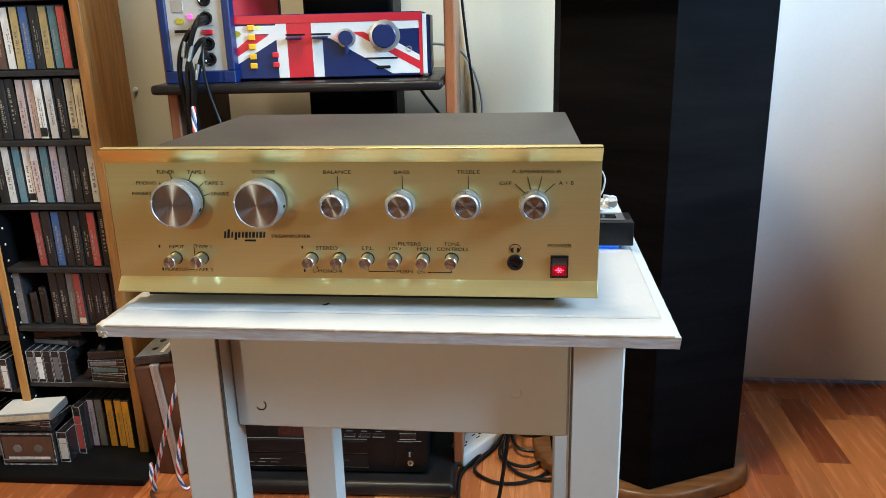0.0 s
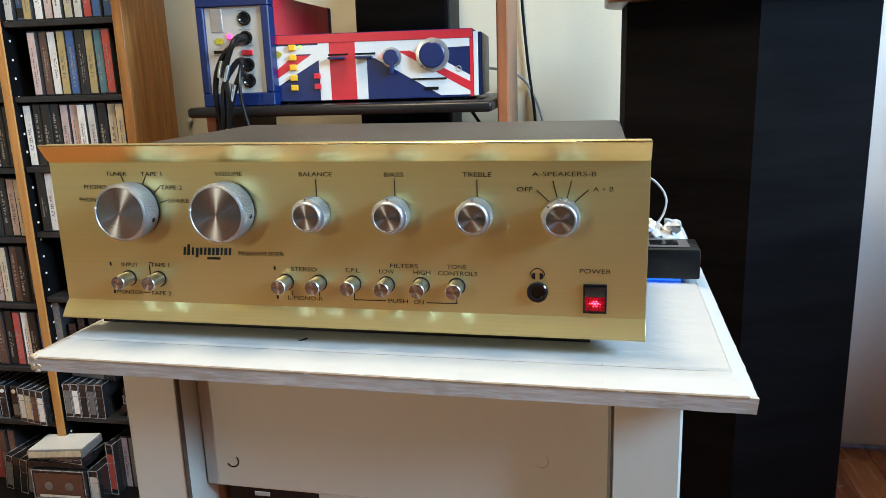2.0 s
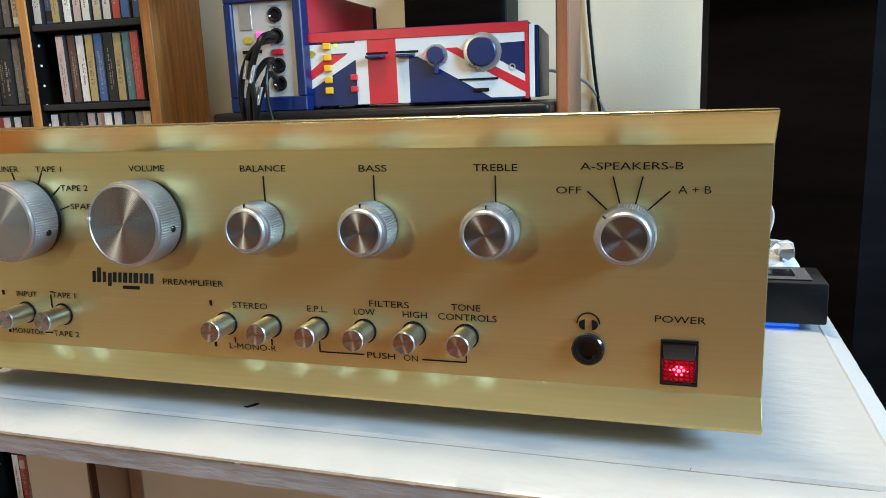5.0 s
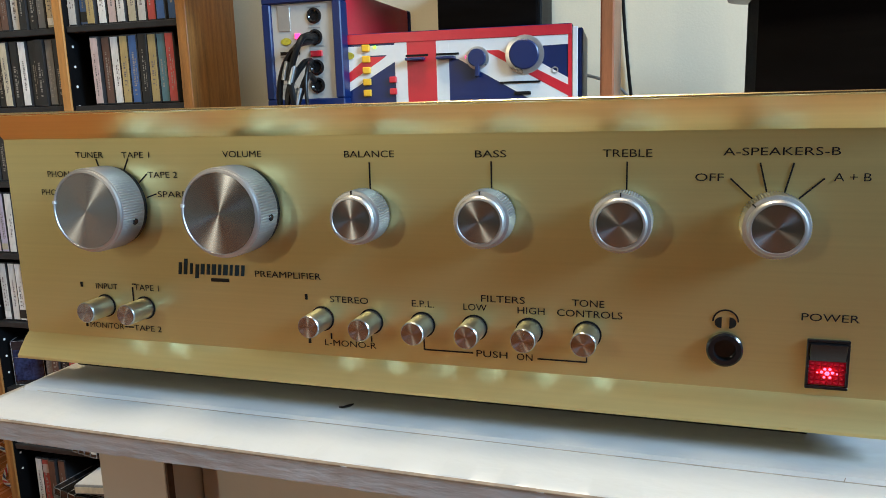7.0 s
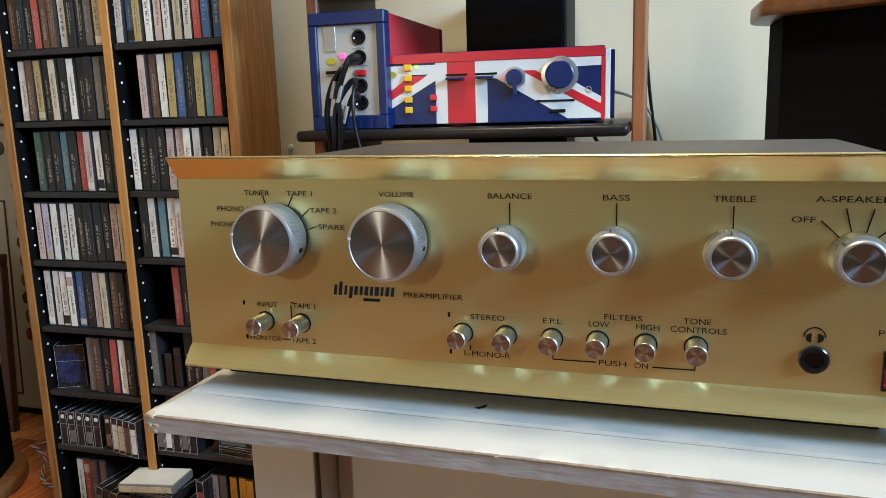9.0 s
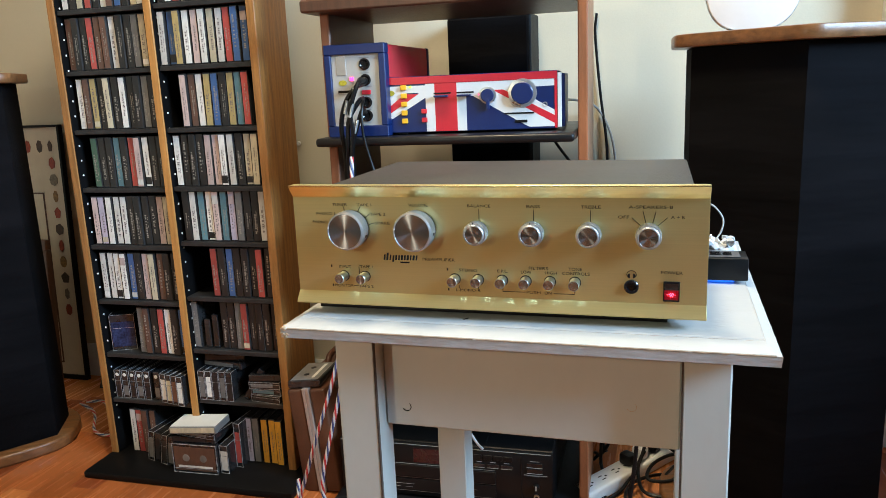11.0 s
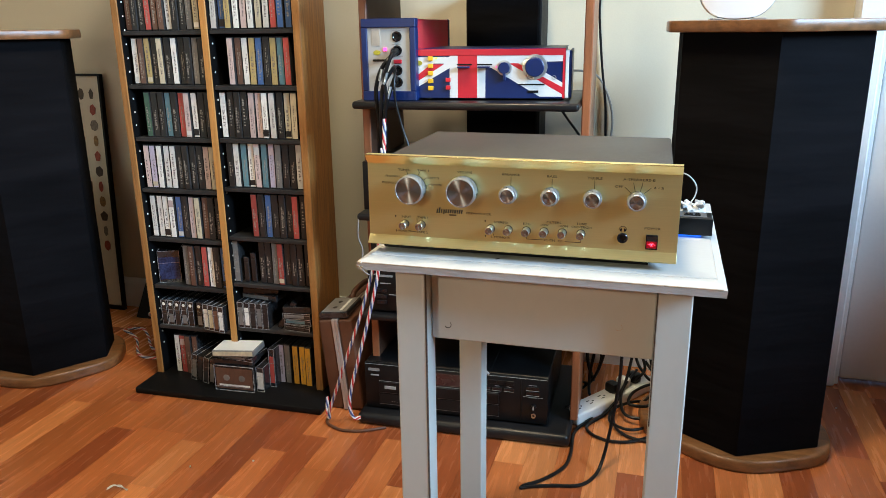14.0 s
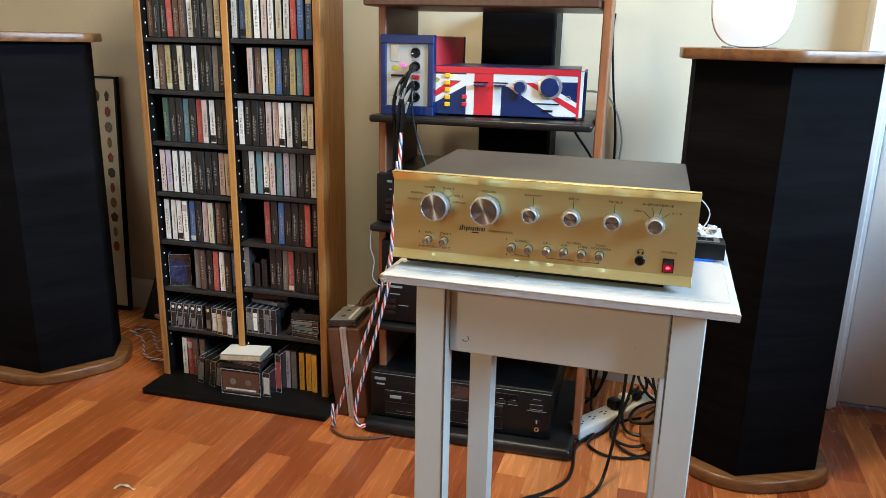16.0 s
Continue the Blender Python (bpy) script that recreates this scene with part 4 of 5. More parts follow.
braided("red, white and blue twisted speaker cable on the floor", [(-1.50, 1.47, 0.03), (-1.47, 1.50, 0.02), (-1.43, 1.47, 0.012), (-1.36, 1.40, 0.008), (-1.30, 1.42, 0.008), (-1.33, 1.52, 0.008), (-1.45, 1.60, 0.01), (-1.50, 1.58, 0.03), (-1.45, 1.53, 0.06), (-1.38, 1.56, 0.02), (-1.30, 1.60, 0.008)], n=12)
braided("red, white and blue twisted speaker cable in a loop", [(-1.49, 1.44, 0.04), (-1.44, 1.43, 0.02), (-1.38, 1.36, 0.008), (-1.32, 1.35, 0.007), (-1.29, 1.40, 0.012), (-1.33, 1.47, 0.014), (-1.40, 1.50, 0.016)], n=12)
solid("black_lead", tube(B(), [(-0.700, 1.160, 0.004), (-0.690, 1.143, 0.004), (-0.665, 1.128, 0.004), (-0.640, 1.122, 0.004), (-0.60, 1.13, 0.004), (-0.55, 1.16, 0.004)], 0.0035), LEATHER, "brown lead bowed on the floor", "cable")

# ---------------------------------------------------------------- brown case beside the rack
BAND = mat("aluminium_band", (0.48, 0.40, 0.36), 0.4, 0.4, 0.1, 30, 0.05)
suit = thing("attache_case", "brown leather case standing on edge, light metal band", "case", (-0.676, 1.222, 0), 0.0, ry=-5.5)
part("shell", box(B(), -0.041, -0.0055, 0.0, 0.335, 0.002, 0.234, 0.006, 3), LEATHER, suit)
part("shell", box(B(), 0.0105, 0.046, 0.0, 0.335, 0.002, 0.234, 0.006, 3), LEATHER, suit)
part("band", box(B(), -0.0053, 0.0023, -0.002, 0.337, 0.001, 0.2362, 0.001), BAND, suit, "light metal band")
part("band", box(B(), 0.0027, 0.0103, -0.002, 0.337, 0.001, 0.2362, 0.001), BAND, suit, "light metal band")
part("handle", tube(B(), [(0.002, 0.12, 0.238), (0.002, 0.125, 0.255), (0.002, 0.15, 0.262), (0.002, 0.21, 0.262), (0.002, 0.235, 0.255), (0.002, 0.24, 0.238)], 0.007, 10), LEATHER, suit, "leather carrying handle")
for y in (0.085, 0.275):
    part("latch", box(B(), -0.012, 0.017, y - 0.02, y + 0.02, 0.2364, 0.244, 0.002), SILVER, suit, "metal latch")

# ---------------------------------------------------------------- things on the white table
dock = thing("charging_dock", "black charging dock with a blue light on the table", "charger", (0.0665, 0.6755, 0.640), 0.5)
part("body", box(B(), -0.026, 0.0265, -0.0185, 0.0185, 0.0035, 0.0252, 0.0012, 2), BLACK, dock)
part("tray", box(B(), -0.021, 0.0195, -0.013, 0.012, 0.0253, 0.0262, 0.0004), mat("grey_tray", (0.10, 0.10, 0.105), 0.35, 0, 0.1, 30, 0.05), dock, "grey inset tray")
part("tray_slot", box(B(), -0.008, 0.012, -0.008, 0.006, 0.0263, 0.0268), GLOSS_BLACK, dock)
part("light_strip", box(B(), -0.022, 0.014, -0.0165, 0.015, 0.0018, 0.0032), BLUE_GLOW, dock, "lit blue strip underneath")
adapter = thing("power_adapter", "white power adapter with crumpled clear plug", "adapter", (0.068, 0.728, 0.640))
part("body", box(B(), -0.022, 0.020, -0.018, 0.018, 0.0, 0.024, 0.006, 3), PLASTIC_WHITE, adapter)
CLEAR = mat("clear_plastic", (0.62, 0.64, 0.66), 0.12, 0, 0.2, 60, 0.2, spec=0.7)
wrap = B()
rg = random.Random(4)
for i in range(26):
    c = Vector((rg.uniform(-0.014, 0.014), rg.uniform(-0.016, 0.010), 0.024 + rg.uniform(0.0, 0.006)))
    vs = bmesh.ops.create_icosphere(wrap, subdivisions=1, radius=rg.uniform(0.003, 0.006))["verts"]
    for v in vs:
        v.co = c + Vector((v.co.x * rg.uniform(0.6, 1.3), v.co.y * rg.uniform(0.6, 1.3), v.co.z * rg.uniform(0.5, 1.0)))
part("wrapping", wrap, CLEAR, adapter, "crumpled clear wrapping")
solid("adapter_cable", tube(B(), [(0.044, 0.738, 0.708), (0.055, 0.739, 0.707), (0.065, 0.738, 0.702), (0.0735, 0.736, 0.690), (0.072, 0.733, 0.677), (0.064, 0.729, 0.664), (0.066, 0.726, 0.660), (0.074, 0.727, 0.669), (0.081, 0.728, 0.668), (0.085, 0.729, 0.660)], 0.0009), mat("grey_lead", (0.50, 0.50, 0.50), 0.4, 0, 0.1, 40, 0), "thin grey lead curving to the white adapter", "cable")

# chips, marks and cracks of the table
JOINT = mat("dark_joint", (0.075, 0.05, 0.035), 0.8, 0, 0.4, 90, 0.1)
WORN = mat("dirty_worn_paint", (0.27, 0.20, 0.14), 0.7, 0, 0.3, 90, 0.1)
chip = B()
for i in range(14):
    a = rg.random()
    c = Vector((-0.2045 + 0.006 * rg.random(), -0.2005 + 0.012 * a * rg.random(), TZ - 0.0082 + 0.0090 * rg.random()))
    vs = bmesh.ops.create_icosphere(chip, subdivisions=1, radius=0.0030)["verts"]
    for v in vs:
        v.co = c + Vector((v.co.x * 0.9, v.co.y * 0.9, v.co.z * 0.6))
part("chipped_corner", chip, BARE, table, "chipped corner showing bare wood")
part("paint_chip", prism(B(), [(-0.047, -0.1655), (-0.0455, -0.1648), (-0.0435, -0.1618), (-0.0425, -0.1612), (-0.0430, -0.1635), (-0.0450, -0.1657)], TZ + 0.004, TZ + 0.0056, 0), INK, table, "dark chip in the paint")
part("worn_edge", prism(B(), [(-0.2019, TZ - 0.0001), (-0.2019, TZ + 0.0005), (-0.2012, TZ + 0.0011)], -0.198, 0.201, 0, along_x), WORN, table, "edge worn to bare wood")
part("crack", tube(B(), [(0.131, -0.1765, TZ + 0.0046), (0.1300, -0.1785, TZ + 0.0030), (0.1285, -0.184, TZ + 0.0026), (0.1290, -0.190, TZ + 0.0021), (0.132, -0.1955, TZ + 0.0017)], 0.00022, 5), WORN, table, "fine crack in the paint")
part("groove", box(B(), -0.187, 0.187, -0.1778, -0.1774, TZ + 0.0025, TZ + 0.0038), mat("dirty_groove", (0.36, 0.31, 0.25), 0.7, 0, 0.4, 90, 0.1), table)
for x, z in ((-0.111, 0.5437), (0.0956, 0.5611)):
    arc = [(x + 0.0042 * math.cos(t), -0.1443, z + 0.0042 * math.sin(t)) for t in [radians(-150 + 25 * i) for i in range(9)]]
    part("plug_mark", tube(B(), arc, 0.0004 if x < 0 else 0.0002, 5, 3), INK if x < 0 else BARE, table, "round filled nail mark")
for x in (-0.1326, 0.1366):
    part("joint_gap", box(B(), x - 0.0005, x + 0.0005, -0.1664, -0.1625, 0.30 if x < 0 else 0.45, ZT), JOINT, table, "open joint beside the leg")
# ---------------------------------------------------------------- power strip and its cables
strip = thing("power_strip", "white power strip with outlets lying on the floor", "power strip", (-0.056, 1.42, 0.0), 55)
part("body", box(B(), -0.15, 0.15, -0.026, 0.026, 0.0, 0.030, 0.006, 3), PLASTIC_WHITE, strip)
for i in range(6):
    x = -0.122 + i * 0.042
    for dz in (-0.006, 0.006):
        part("outlet_slot", box(B(), x - 0.005, x + 0.005, dz - 0.0012, dz + 0.0012, 0.0301, 0.0307), INK, strip)
    part("outlet_slot", box(B(), x + 0.010, x + 0.014, -0.002, 0.002, 0.0301, 0.0307), INK, strip)
for i, m in ((3, BLACK), (4, PLASTIC_WHITE), (5, BLACK)):
    x = -0.122 + i * 0.042
    solid("mains_plug", box(B(), -0.013, 0.013, -0.015, 0.015, 0, 0.026, 0.006, 2), m, "black mains plug in the power strip" if m is BLACK else "white mains plug in the power strip", "plug",
          (-0.056 + x * math.cos(radians(55)), 1.42 + x * math.sin(radians(55)), 0.0308), 55, "mains plugs")


def cable(label, pts, r=0.0036, m=None):
    solid("power_cable", tube(B(), pts, r, 8, 8), m or BLACK, label, "cable", group="floor cables")


cable("black cable running over the floor", [(-0.025, 1.15, 0.30), (-0.027, 1.15, 0.20), (-0.038, 1.14, 0.10), (-0.050, 1.12, 0.03), (-0.063, 1.085, 0.006), (-0.09, 1.045, 0.004), (-0.14, 1.03, 0.004), (-0.185, 1.015, 0.004), (-0.203, 1.005, 0.004), (-0.195, 1.018, 0.004), (-0.165, 1.045, 0.004), (-0.130, 1.10, 0.004), (-0.122, 1.16, 0.004), (-0.125, 1.25, 0.004), (-0.10, 1.31, 0.006), (-0.06, 1.40, 0.006), (0.02, 1.5, 0.01)])
cable("black cable coiled on the floor", [(-0.02, 1.45, 0.05), (-0.06, 1.36, 0.008), (-0.10, 1.28, 0.005), (-0.06, 1.235, 0.005), (0.0, 1.24, 0.005), (0.05, 1.29, 0.006), (0.06, 1.38, 0.006), (0.02, 1.43, 0.01), (-0.04, 1.38, 0.012), (-0.05, 1.31, 0.012), (0.0, 1.28, 0.012), (0.05, 1.33, 0.012), (0.07, 1.42, 0.02)])
cable("black cable coiled on the floor", [(0.0, 1.50, 0.06), (-0.03, 1.42, 0.04), (-0.02, 1.34, 0.02), (0.03, 1.33, 0.018), (0.08, 1.38, 0.018), (0.07, 1.46, 0.03), (0.02, 1.50, 0.05), (-0.01, 1.56, 0.10), (-0.015, 1.62, 0.3)])
cable("black cable hanging behind the rack", [(-0.085, 1.45, 0.34), (-0.09, 1.44, 0.24), (-0.10, 1.43, 0.14), (-0.11, 1.42, 0.06), (-0.10, 1.40, 0.02), (-0.05, 1.42, 0.03)])
cable("black cable hanging behind the rack", [(-0.055, 1.44, 0.34), (-0.06, 1.43, 0.22), (-0.085, 1.42, 0.10), (-0.11, 1.44, 0.04), (-0.13, 1.50, 0.01)])
cable("black cable hanging behind the table", [(-0.02, 1.46, 0.36), (-0.015, 1.46, 0.24), (0.0, 1.46, 0.15), (0.02, 1.45, 0.09), (0.0, 1.44, 0.06)])
cable("black cable hanging behind the table", [(0.0, 1.50, 0.36), (0.01, 1.49, 0.24), (0.025, 1.47, 0.14), (0.05, 1.42, 0.06), (0.08, 1.36, 0.01)])
cable("black cable hanging behind the rack", [(-0.10, 1.47, 0.36), (-0.115, 1.46, 0.26), (-0.105, 1.45, 0.18), (-0.085, 1.44, 0.12), (-0.10, 1.46, 0.05), (-0.13, 1.47, 0.008)])
cable("black cable hanging behind the rack", [(-0.07, 1.49, 0.36), (-0.085, 1.48, 0.28), (-0.115, 1.47, 0.20), (-0.12, 1.46, 0.10), (-0.10, 1.43, 0.05)], 0.0045)
cable("black cable hanging behind the table", [(-0.01, 1.45, 0.36), (0.005, 1.44, 0.26), (-0.005, 1.42, 0.18), (-0.02, 1.38, 0.09), (-0.045, 1.33, 0.02), (-0.02, 1.27, 0.006), (0.05, 1.25, 0.006), (0.10, 1.30, 0.006)])
cable("black cable heaped behind the power strip", [(0.02, 1.47, 0.10), (0.06, 1.42, 0.06), (0.04, 1.37, 0.035), (-0.01, 1.36, 0.035), (0.0, 1.41, 0.045), (0.05, 1.45, 0.05), (0.10, 1.42, 0.03), (0.12, 1.34, 0.006)])
cable("black cable heaped behind the power strip", [(0.03, 1.50, 0.12), (0.055, 1.46, 0.10), (0.05, 1.41, 0.06), (0.02, 1.39, 0.02), (0.06, 1.35, 0.012), (0.11, 1.36, 0.008)], 0.003)
cable("white cable rising behind the power strip", [(0.03, 1.55, 0.04), (0.05, 1.56, 0.08), (0.065, 1.57, 0.16), (0.08, 1.58, 0.32)], 0.006, PLASTIC_WHITE)
cable("thin white cable above the power strip", [(-0.01, 1.48, 0.12), (0.02, 1.47, 0.11), (0.05, 1.46, 0.075), (0.075, 1.45, 0.08), (0.07, 1.46, 0.12)], 0.0022, PLASTIC_WHITE)
solid("inline_plug", box(B(), -0.012, 0.012, -0.010, 0.010, -0.022, 0.022, 0.004, 2), mat("cream_plastic", (0.60, 0.55, 0.45), 0.4, 0, 0.05, 20, 0), "cream inline plug on a black cable", "plug", (0.0, 1.465, 0.17))
cable("thin white lead inside the rack", [(-0.355, 1.185, 0.265), (-0.345, 1.18, 0.22), (-0.325, 1.185, 0.175), (-0.315, 1.20, 0.151)], 0.0026, mat("pale_lead", (0.45, 0.47, 0.48), 0.4, 0, 0.1, 40, 0))
cable("black cable down the wall", [(-0.147, 1.712, 0.98), (-0.150, 1.712, 0.93), (-0.138, 1.712, 0.80), (-0.125, 1.712, 0.70), (-0.12, 1.712, 0.60), (-0.11, 1.712, 0.4), (-0.10, 1.70, 0.15)], 0.0032)
cable("grey cable down the wall", [(-0.20, 1.45, 0.80), (-0.17, 1.60, 0.79), (-0.145, 1.700, 0.77), (-0.118, 1.712, 0.72), (-0.105, 1.712, 0.66), (-0.108, 1.712, 0.60), (-0.11, 1.712, 0.45)], 0.0026, GREY_INK_GLINT)
cable("black lead behind the shelf", [(-0.215, 1.40, 0.745), (-0.195, 1.45, 0.70), (-0.165, 1.52, 0.64), (-0.15, 1.60, 0.58)], 0.003)
cable("pale lead beside the rack", [(-0.598, 1.165, 0.50), (-0.60, 1.165, 0.46), (-0.593, 1.17, 0.43), (-0.597, 1.17, 0.39), (-0.585, 1.18, 0.37), (-0.565, 1.185, 0.372)], 0.0014, GREY_INK_GLINT)

# ---------------------------------------------------------------- white round lamp on the loudspeaker
DISC = mat("white_diffuser", (0.86, 0.83, 0.81), 0.35, 0, 0.02, 8, 0.0)
lampd = thing("light_panel", "white rounded light panel standing on the loudspeaker", "lamp", (0.147, 1.335, 0.904), 0)
oval = [(math.copysign(abs(math.cos(t)) ** 0.72, math.cos(t)) * 0.0775, 0.103 + math.copysign(abs(math.sin(t)) ** 0.72, math.sin(t)) * 0.101) for t in [2 * math.pi * i / 56 for i in range(56)]]
part("diffuser", prism(B(), oval, -0.004, 0.004, 0.0025, along_y), DISC, lampd)
part("rim", prism(B(), [(a * 1.018, 0.103 + (b - 0.103) * 1.014) for a, b in oval], 0.0042, 0.014, 0.002, along_y), SILVER, lampd, "grey rim")
for x in (-0.038, 0.042):
    part("foot", box(B(), x - 0.012, x + 0.012, -0.012, 0.03, 0.0, 0.004, 0.001), SILVER, lampd)

# ---------------------------------------------------------------- pictures and a panel leaning on the wall
MAT_CARD = mat("cream_mount", (0.68, 0.62, 0.50), 0.7, 0, 0.06, 20, 0.03)
BADGES = [mat("badge_%s" % n, c, 0.6, 0, 0.4, 160, 0) for n, c in (("dark", (0.07, 0.045, 0.03)), ("red", (0.30, 0.055, 0.03)), ("gold", (0.26, 0.15, 0.05)), ("grey", (0.18, 0.16, 0.13)))]
pic = thing("framed_picture", "framed print of small badges leaning on the wall", "picture", (-1.88, 1.665, 0.0), 0, rx=-2.5)
fb = B()
for x0, x1, z0, z1 in [(-0.235, 0.208, 0.0, 0.014), (-0.235, 0.208, 0.765, 0.772), (-0.235, -0.222, 0.014, 0.765), (0.199, 0.208, 0.014, 0.765)]:
    box(fb, x0, x1, 0.0, 0.016, z0, z1, 0.001)
part("frame", fb, CABINET_BLACK, pic, "thin black frame")
part("mount", box(B(), -0.2218, 0.1988, 0.006, 0.012, 0.0142, 0.7648), MAT_CARD, pic, "cream mount")
part("inner_border", box(B(), -0.14, 0.125, 0.0045, 0.0058, 0.05, 0.575, 0.001), DARK_WOOD, pic)
part("print", box(B(), -0.135, 0.120, 0.0036, 0.0044, 0.055, 0.570), MAT_CARD, pic)
for i in range(11):
    z = 0.71 - i * 0.049
    sh = [(0.166 + 0.011 * math.cos(t) * (0.8 + 0.3 * ((i * 7) % 3)), z + 0.018 * math.sin(t)) for t in [2 * math.pi * k / (5 + i % 4) + 0.3 for k in range(5 + i % 4)]]
    part("badge", prism(B(), sh, 0.0046, 0.0056, 0, along_y), BADGES[(0, 1, 3, 2, 1, 0, 1, 2, 0, 3, 1)[i]], pic)
for i in range(5):
    x = 0.128 - i * 0.043
    part("badge", prism(B(), [(x + 0.011 * math.cos(t), 0.71 + 0.019 * math.sin(t)) for t in [2 * math.pi * k / 7 for k in range(7)]], 0.0046, 0.0056, 0, along_y), BADGES[i % 4], pic)
pic2 = thing("framed_picture", "smaller picture in a dark wooden frame", "picture", (-1.83, 1.555, 0.0), 0, rx=-4)
fb = B()
for x0, x1, z0, z1 in [(-0.16, 0.16, 0.0, 0.03), (-0.16, 0.16, 0.425, 0.455), (-0.16, -0.13, 0.03, 0.425), (0.13, 0.16, 0.03, 0.425)]:
    box(fb, x0, x1, 0.0, 0.02, z0, z1, 0.003)
part("frame", fb, DARK_WOOD, pic2, "dark wooden frame")
part("print", box(B(), -0.1298, 0.1298, 0.008, 0.014, 0.0302, 0.4248), MAT_CARD, pic2, "cream print")
part("inner_border", box(B(), -0.09, 0.09, 0.0068, 0.0078, 0.07, 0.385), BADGES[3], pic2)
solid("dark_board", prism(B(), [(-0.10, 0.0), (0.20, 0.0), (0.30, 0.42), (0.04, 0.42)], 0.0, 0.014, 0.001, along_y), CABINET_BLACK, "dark thin board leaning behind the cassette shelf", "board", (-1.49, 1.62, 0.0), rx=-8)
solid("wall_nail", lathe(B(), [(0.0, 0.010), (0.005, 0.009), (0.006, 0.004), (0.002, 0.003), (0.002, 0)], 14), PLASTIC_WHITE, "small white knob on the wall", "nail", (-0.918, 1.7195, 0.702))
scrap = B()
prev = None
for i in range(12):
    t = i / 11
    x, y = -0.028 + 0.056 * t, 0.012 * math.sin(4.5 * t)
    row = [scrap.verts.new((x, y + d, 0.0012 + 0.003 * abs(math.sin(7 * t + d * 90)))) for d in (-0.006 + 0.004 * t, 0.006 - 0.002 * t)]
    if prev:
        scrap.faces.new((prev[0], row[0], row[1], prev[1]))
    prev = row
bmesh.ops.solidify(scrap, geom=scrap.faces[:], thickness=0.0006)
scrap_ob = solid("paper_scrap", scrap, mat("scrap_white", (0.86, 0.85, 0.82), 0.7, 0, 0.03, 20, 0), "torn scrap of white paper on the floor", "scrap", (-0.995, 0.790, 0.0012), 22)
scrap_ob.scale = (0.8, 0.8, 1.0)
for x, y in ((-0.78, 0.955), (-0.90, 0.90), (0.36, 1.52), (0.42, 1.45), (0.47, 1.53)):
    solid("crumb", bmesh_ball(0.003, x), PLASTIC_WHITE, "tiny crumb on the floor", "crumb", (x, y, 0.0025), group="crumbs")

# ---------------------------------------------------------------- cassettes in the tower
PALETTE = {"w": (0.68, 0.67, 0.64), "k": (0.011, 0.0105, 0.011), "g": (0.16, 0.155, 0.15), "c": (0.56, 0.50, 0.36), "r": (0.40, 0.065, 0.055), "b": (0.045, 0.11, 0.28), "y": (0.50, 0.38, 0.16),
           "p": (0.54, 0.42, 0.40), "o": (0.50, 0.17, 0.05), "t": (0.10, 0.21, 0.25), "n": (0.13, 0.065, 0.045), "l": (0.40, 0.36, 0.46), "d": (0.05, 0.12, 0.08), "Y": (0.62, 0.30, 0.03)}
NAMES = {"w": "white", "k": "black", "g": "grey", "c": "cream", "r": "red", "b": "blue", "y": "yellow", "p": "pink", "o": "orange", "t": "teal", "n": "brown", "l": "lilac", "d": "dark green", "Y": "yellow-orange"}
SPINE = {k: mat("spine_" + NAMES[k].replace(" ", "_").replace("-", "_"), c, 0.42, 0, 0.22, 60, 0.0, 260, (1, 1, 0.35), coat=0.35, rand=0.22) for k, c in PALETTE.items()}
CASE_EDGE = mat("clear_case_edge", (0.035, 0.034, 0.035), 0.14, 0, 0.2, 40, 0.0, spec=0.6)
CW, CH, CD = 0.0163, 0.1085, 0.068
case_mesh = finish("cassette", box(B(), -CW / 2, CW / 2, 0.0, CD, 0, CH, 0.0009), CASE_EDGE)
card_mesh = {k: finish("spine_card", box(B(), -CW / 2 + 0.0014, CW / 2 - 0.0014, -0.0005, -0.0001, 0.0025, CH - 0.0025), SPINE[k]) for k in PALETTE}
LIGHT, DARK, REDP = SPINE["w"], SPINE["k"], SPINE["r"]


def title_mesh(seed, m):
    """A line or two of lettering along the spine, too small to read: rows of short flat bars of uneven length."""
    g, bm = random.Random(seed), B()
    for x, z, end, w in ((g.uniform(-0.002, 0.0005), g.uniform(0.012, 0.030), g.uniform(0.060, 0.092), g.uniform(0.0011, 0.0024)), (g.uniform(0.002, 0.0042), g.uniform(0.010, 0.05), g.uniform(0.055, 0.075), 0.0007)):
        while z < end:
            h = g.uniform(0.0012, 0.0036)
            a, b = x - w * g.uniform(0.7, 1.0), x + w * g.uniform(0.7, 1.0)
            bm.faces.new([bm.verts.new((q, -0.0007, r)) for q, r in ((a, z), (b, z), (b, z + h), (a, z + h))])
            z += h + g.choice((0.0009, 0.0012, 0.0012, 0.0045))
    return finish("title", bm, m)


def block_mesh(seed, m):
    g, bm = random.Random(seed), B()
    z = g.choice((0.006, 0.08))
    box(bm, -CW / 2 + 0.0016, CW / 2 - 0.0016, -0.0008, -0.0006, z, z + g.uniform(0.008, 0.02))
    return finish("colour_block", bm, m)


PRINT_D = mat("dark_print", (0.15, 0.13, 0.13), 0.5, 0, 0.6, 300, 0.0, 700, coat=0.3)
PRINT_L = mat("light_print", (0.27, 0.25, 0.22), 0.5, 0, 0.6, 300, 0.0, 700, coat=0.3)
TITLES = {"dark": [title_mesh(i, PRINT_D) for i in range(14)], "light": [title_mesh(30 + i, PRINT_L) for i in range(14)]}
BLOCKS = [block_mesh(20 + i, SPINE[c]) for i, c in enumerate("wkcwypk")]
TOWER = shelf_case.matrix_world.copy()
rg = random.Random(11)


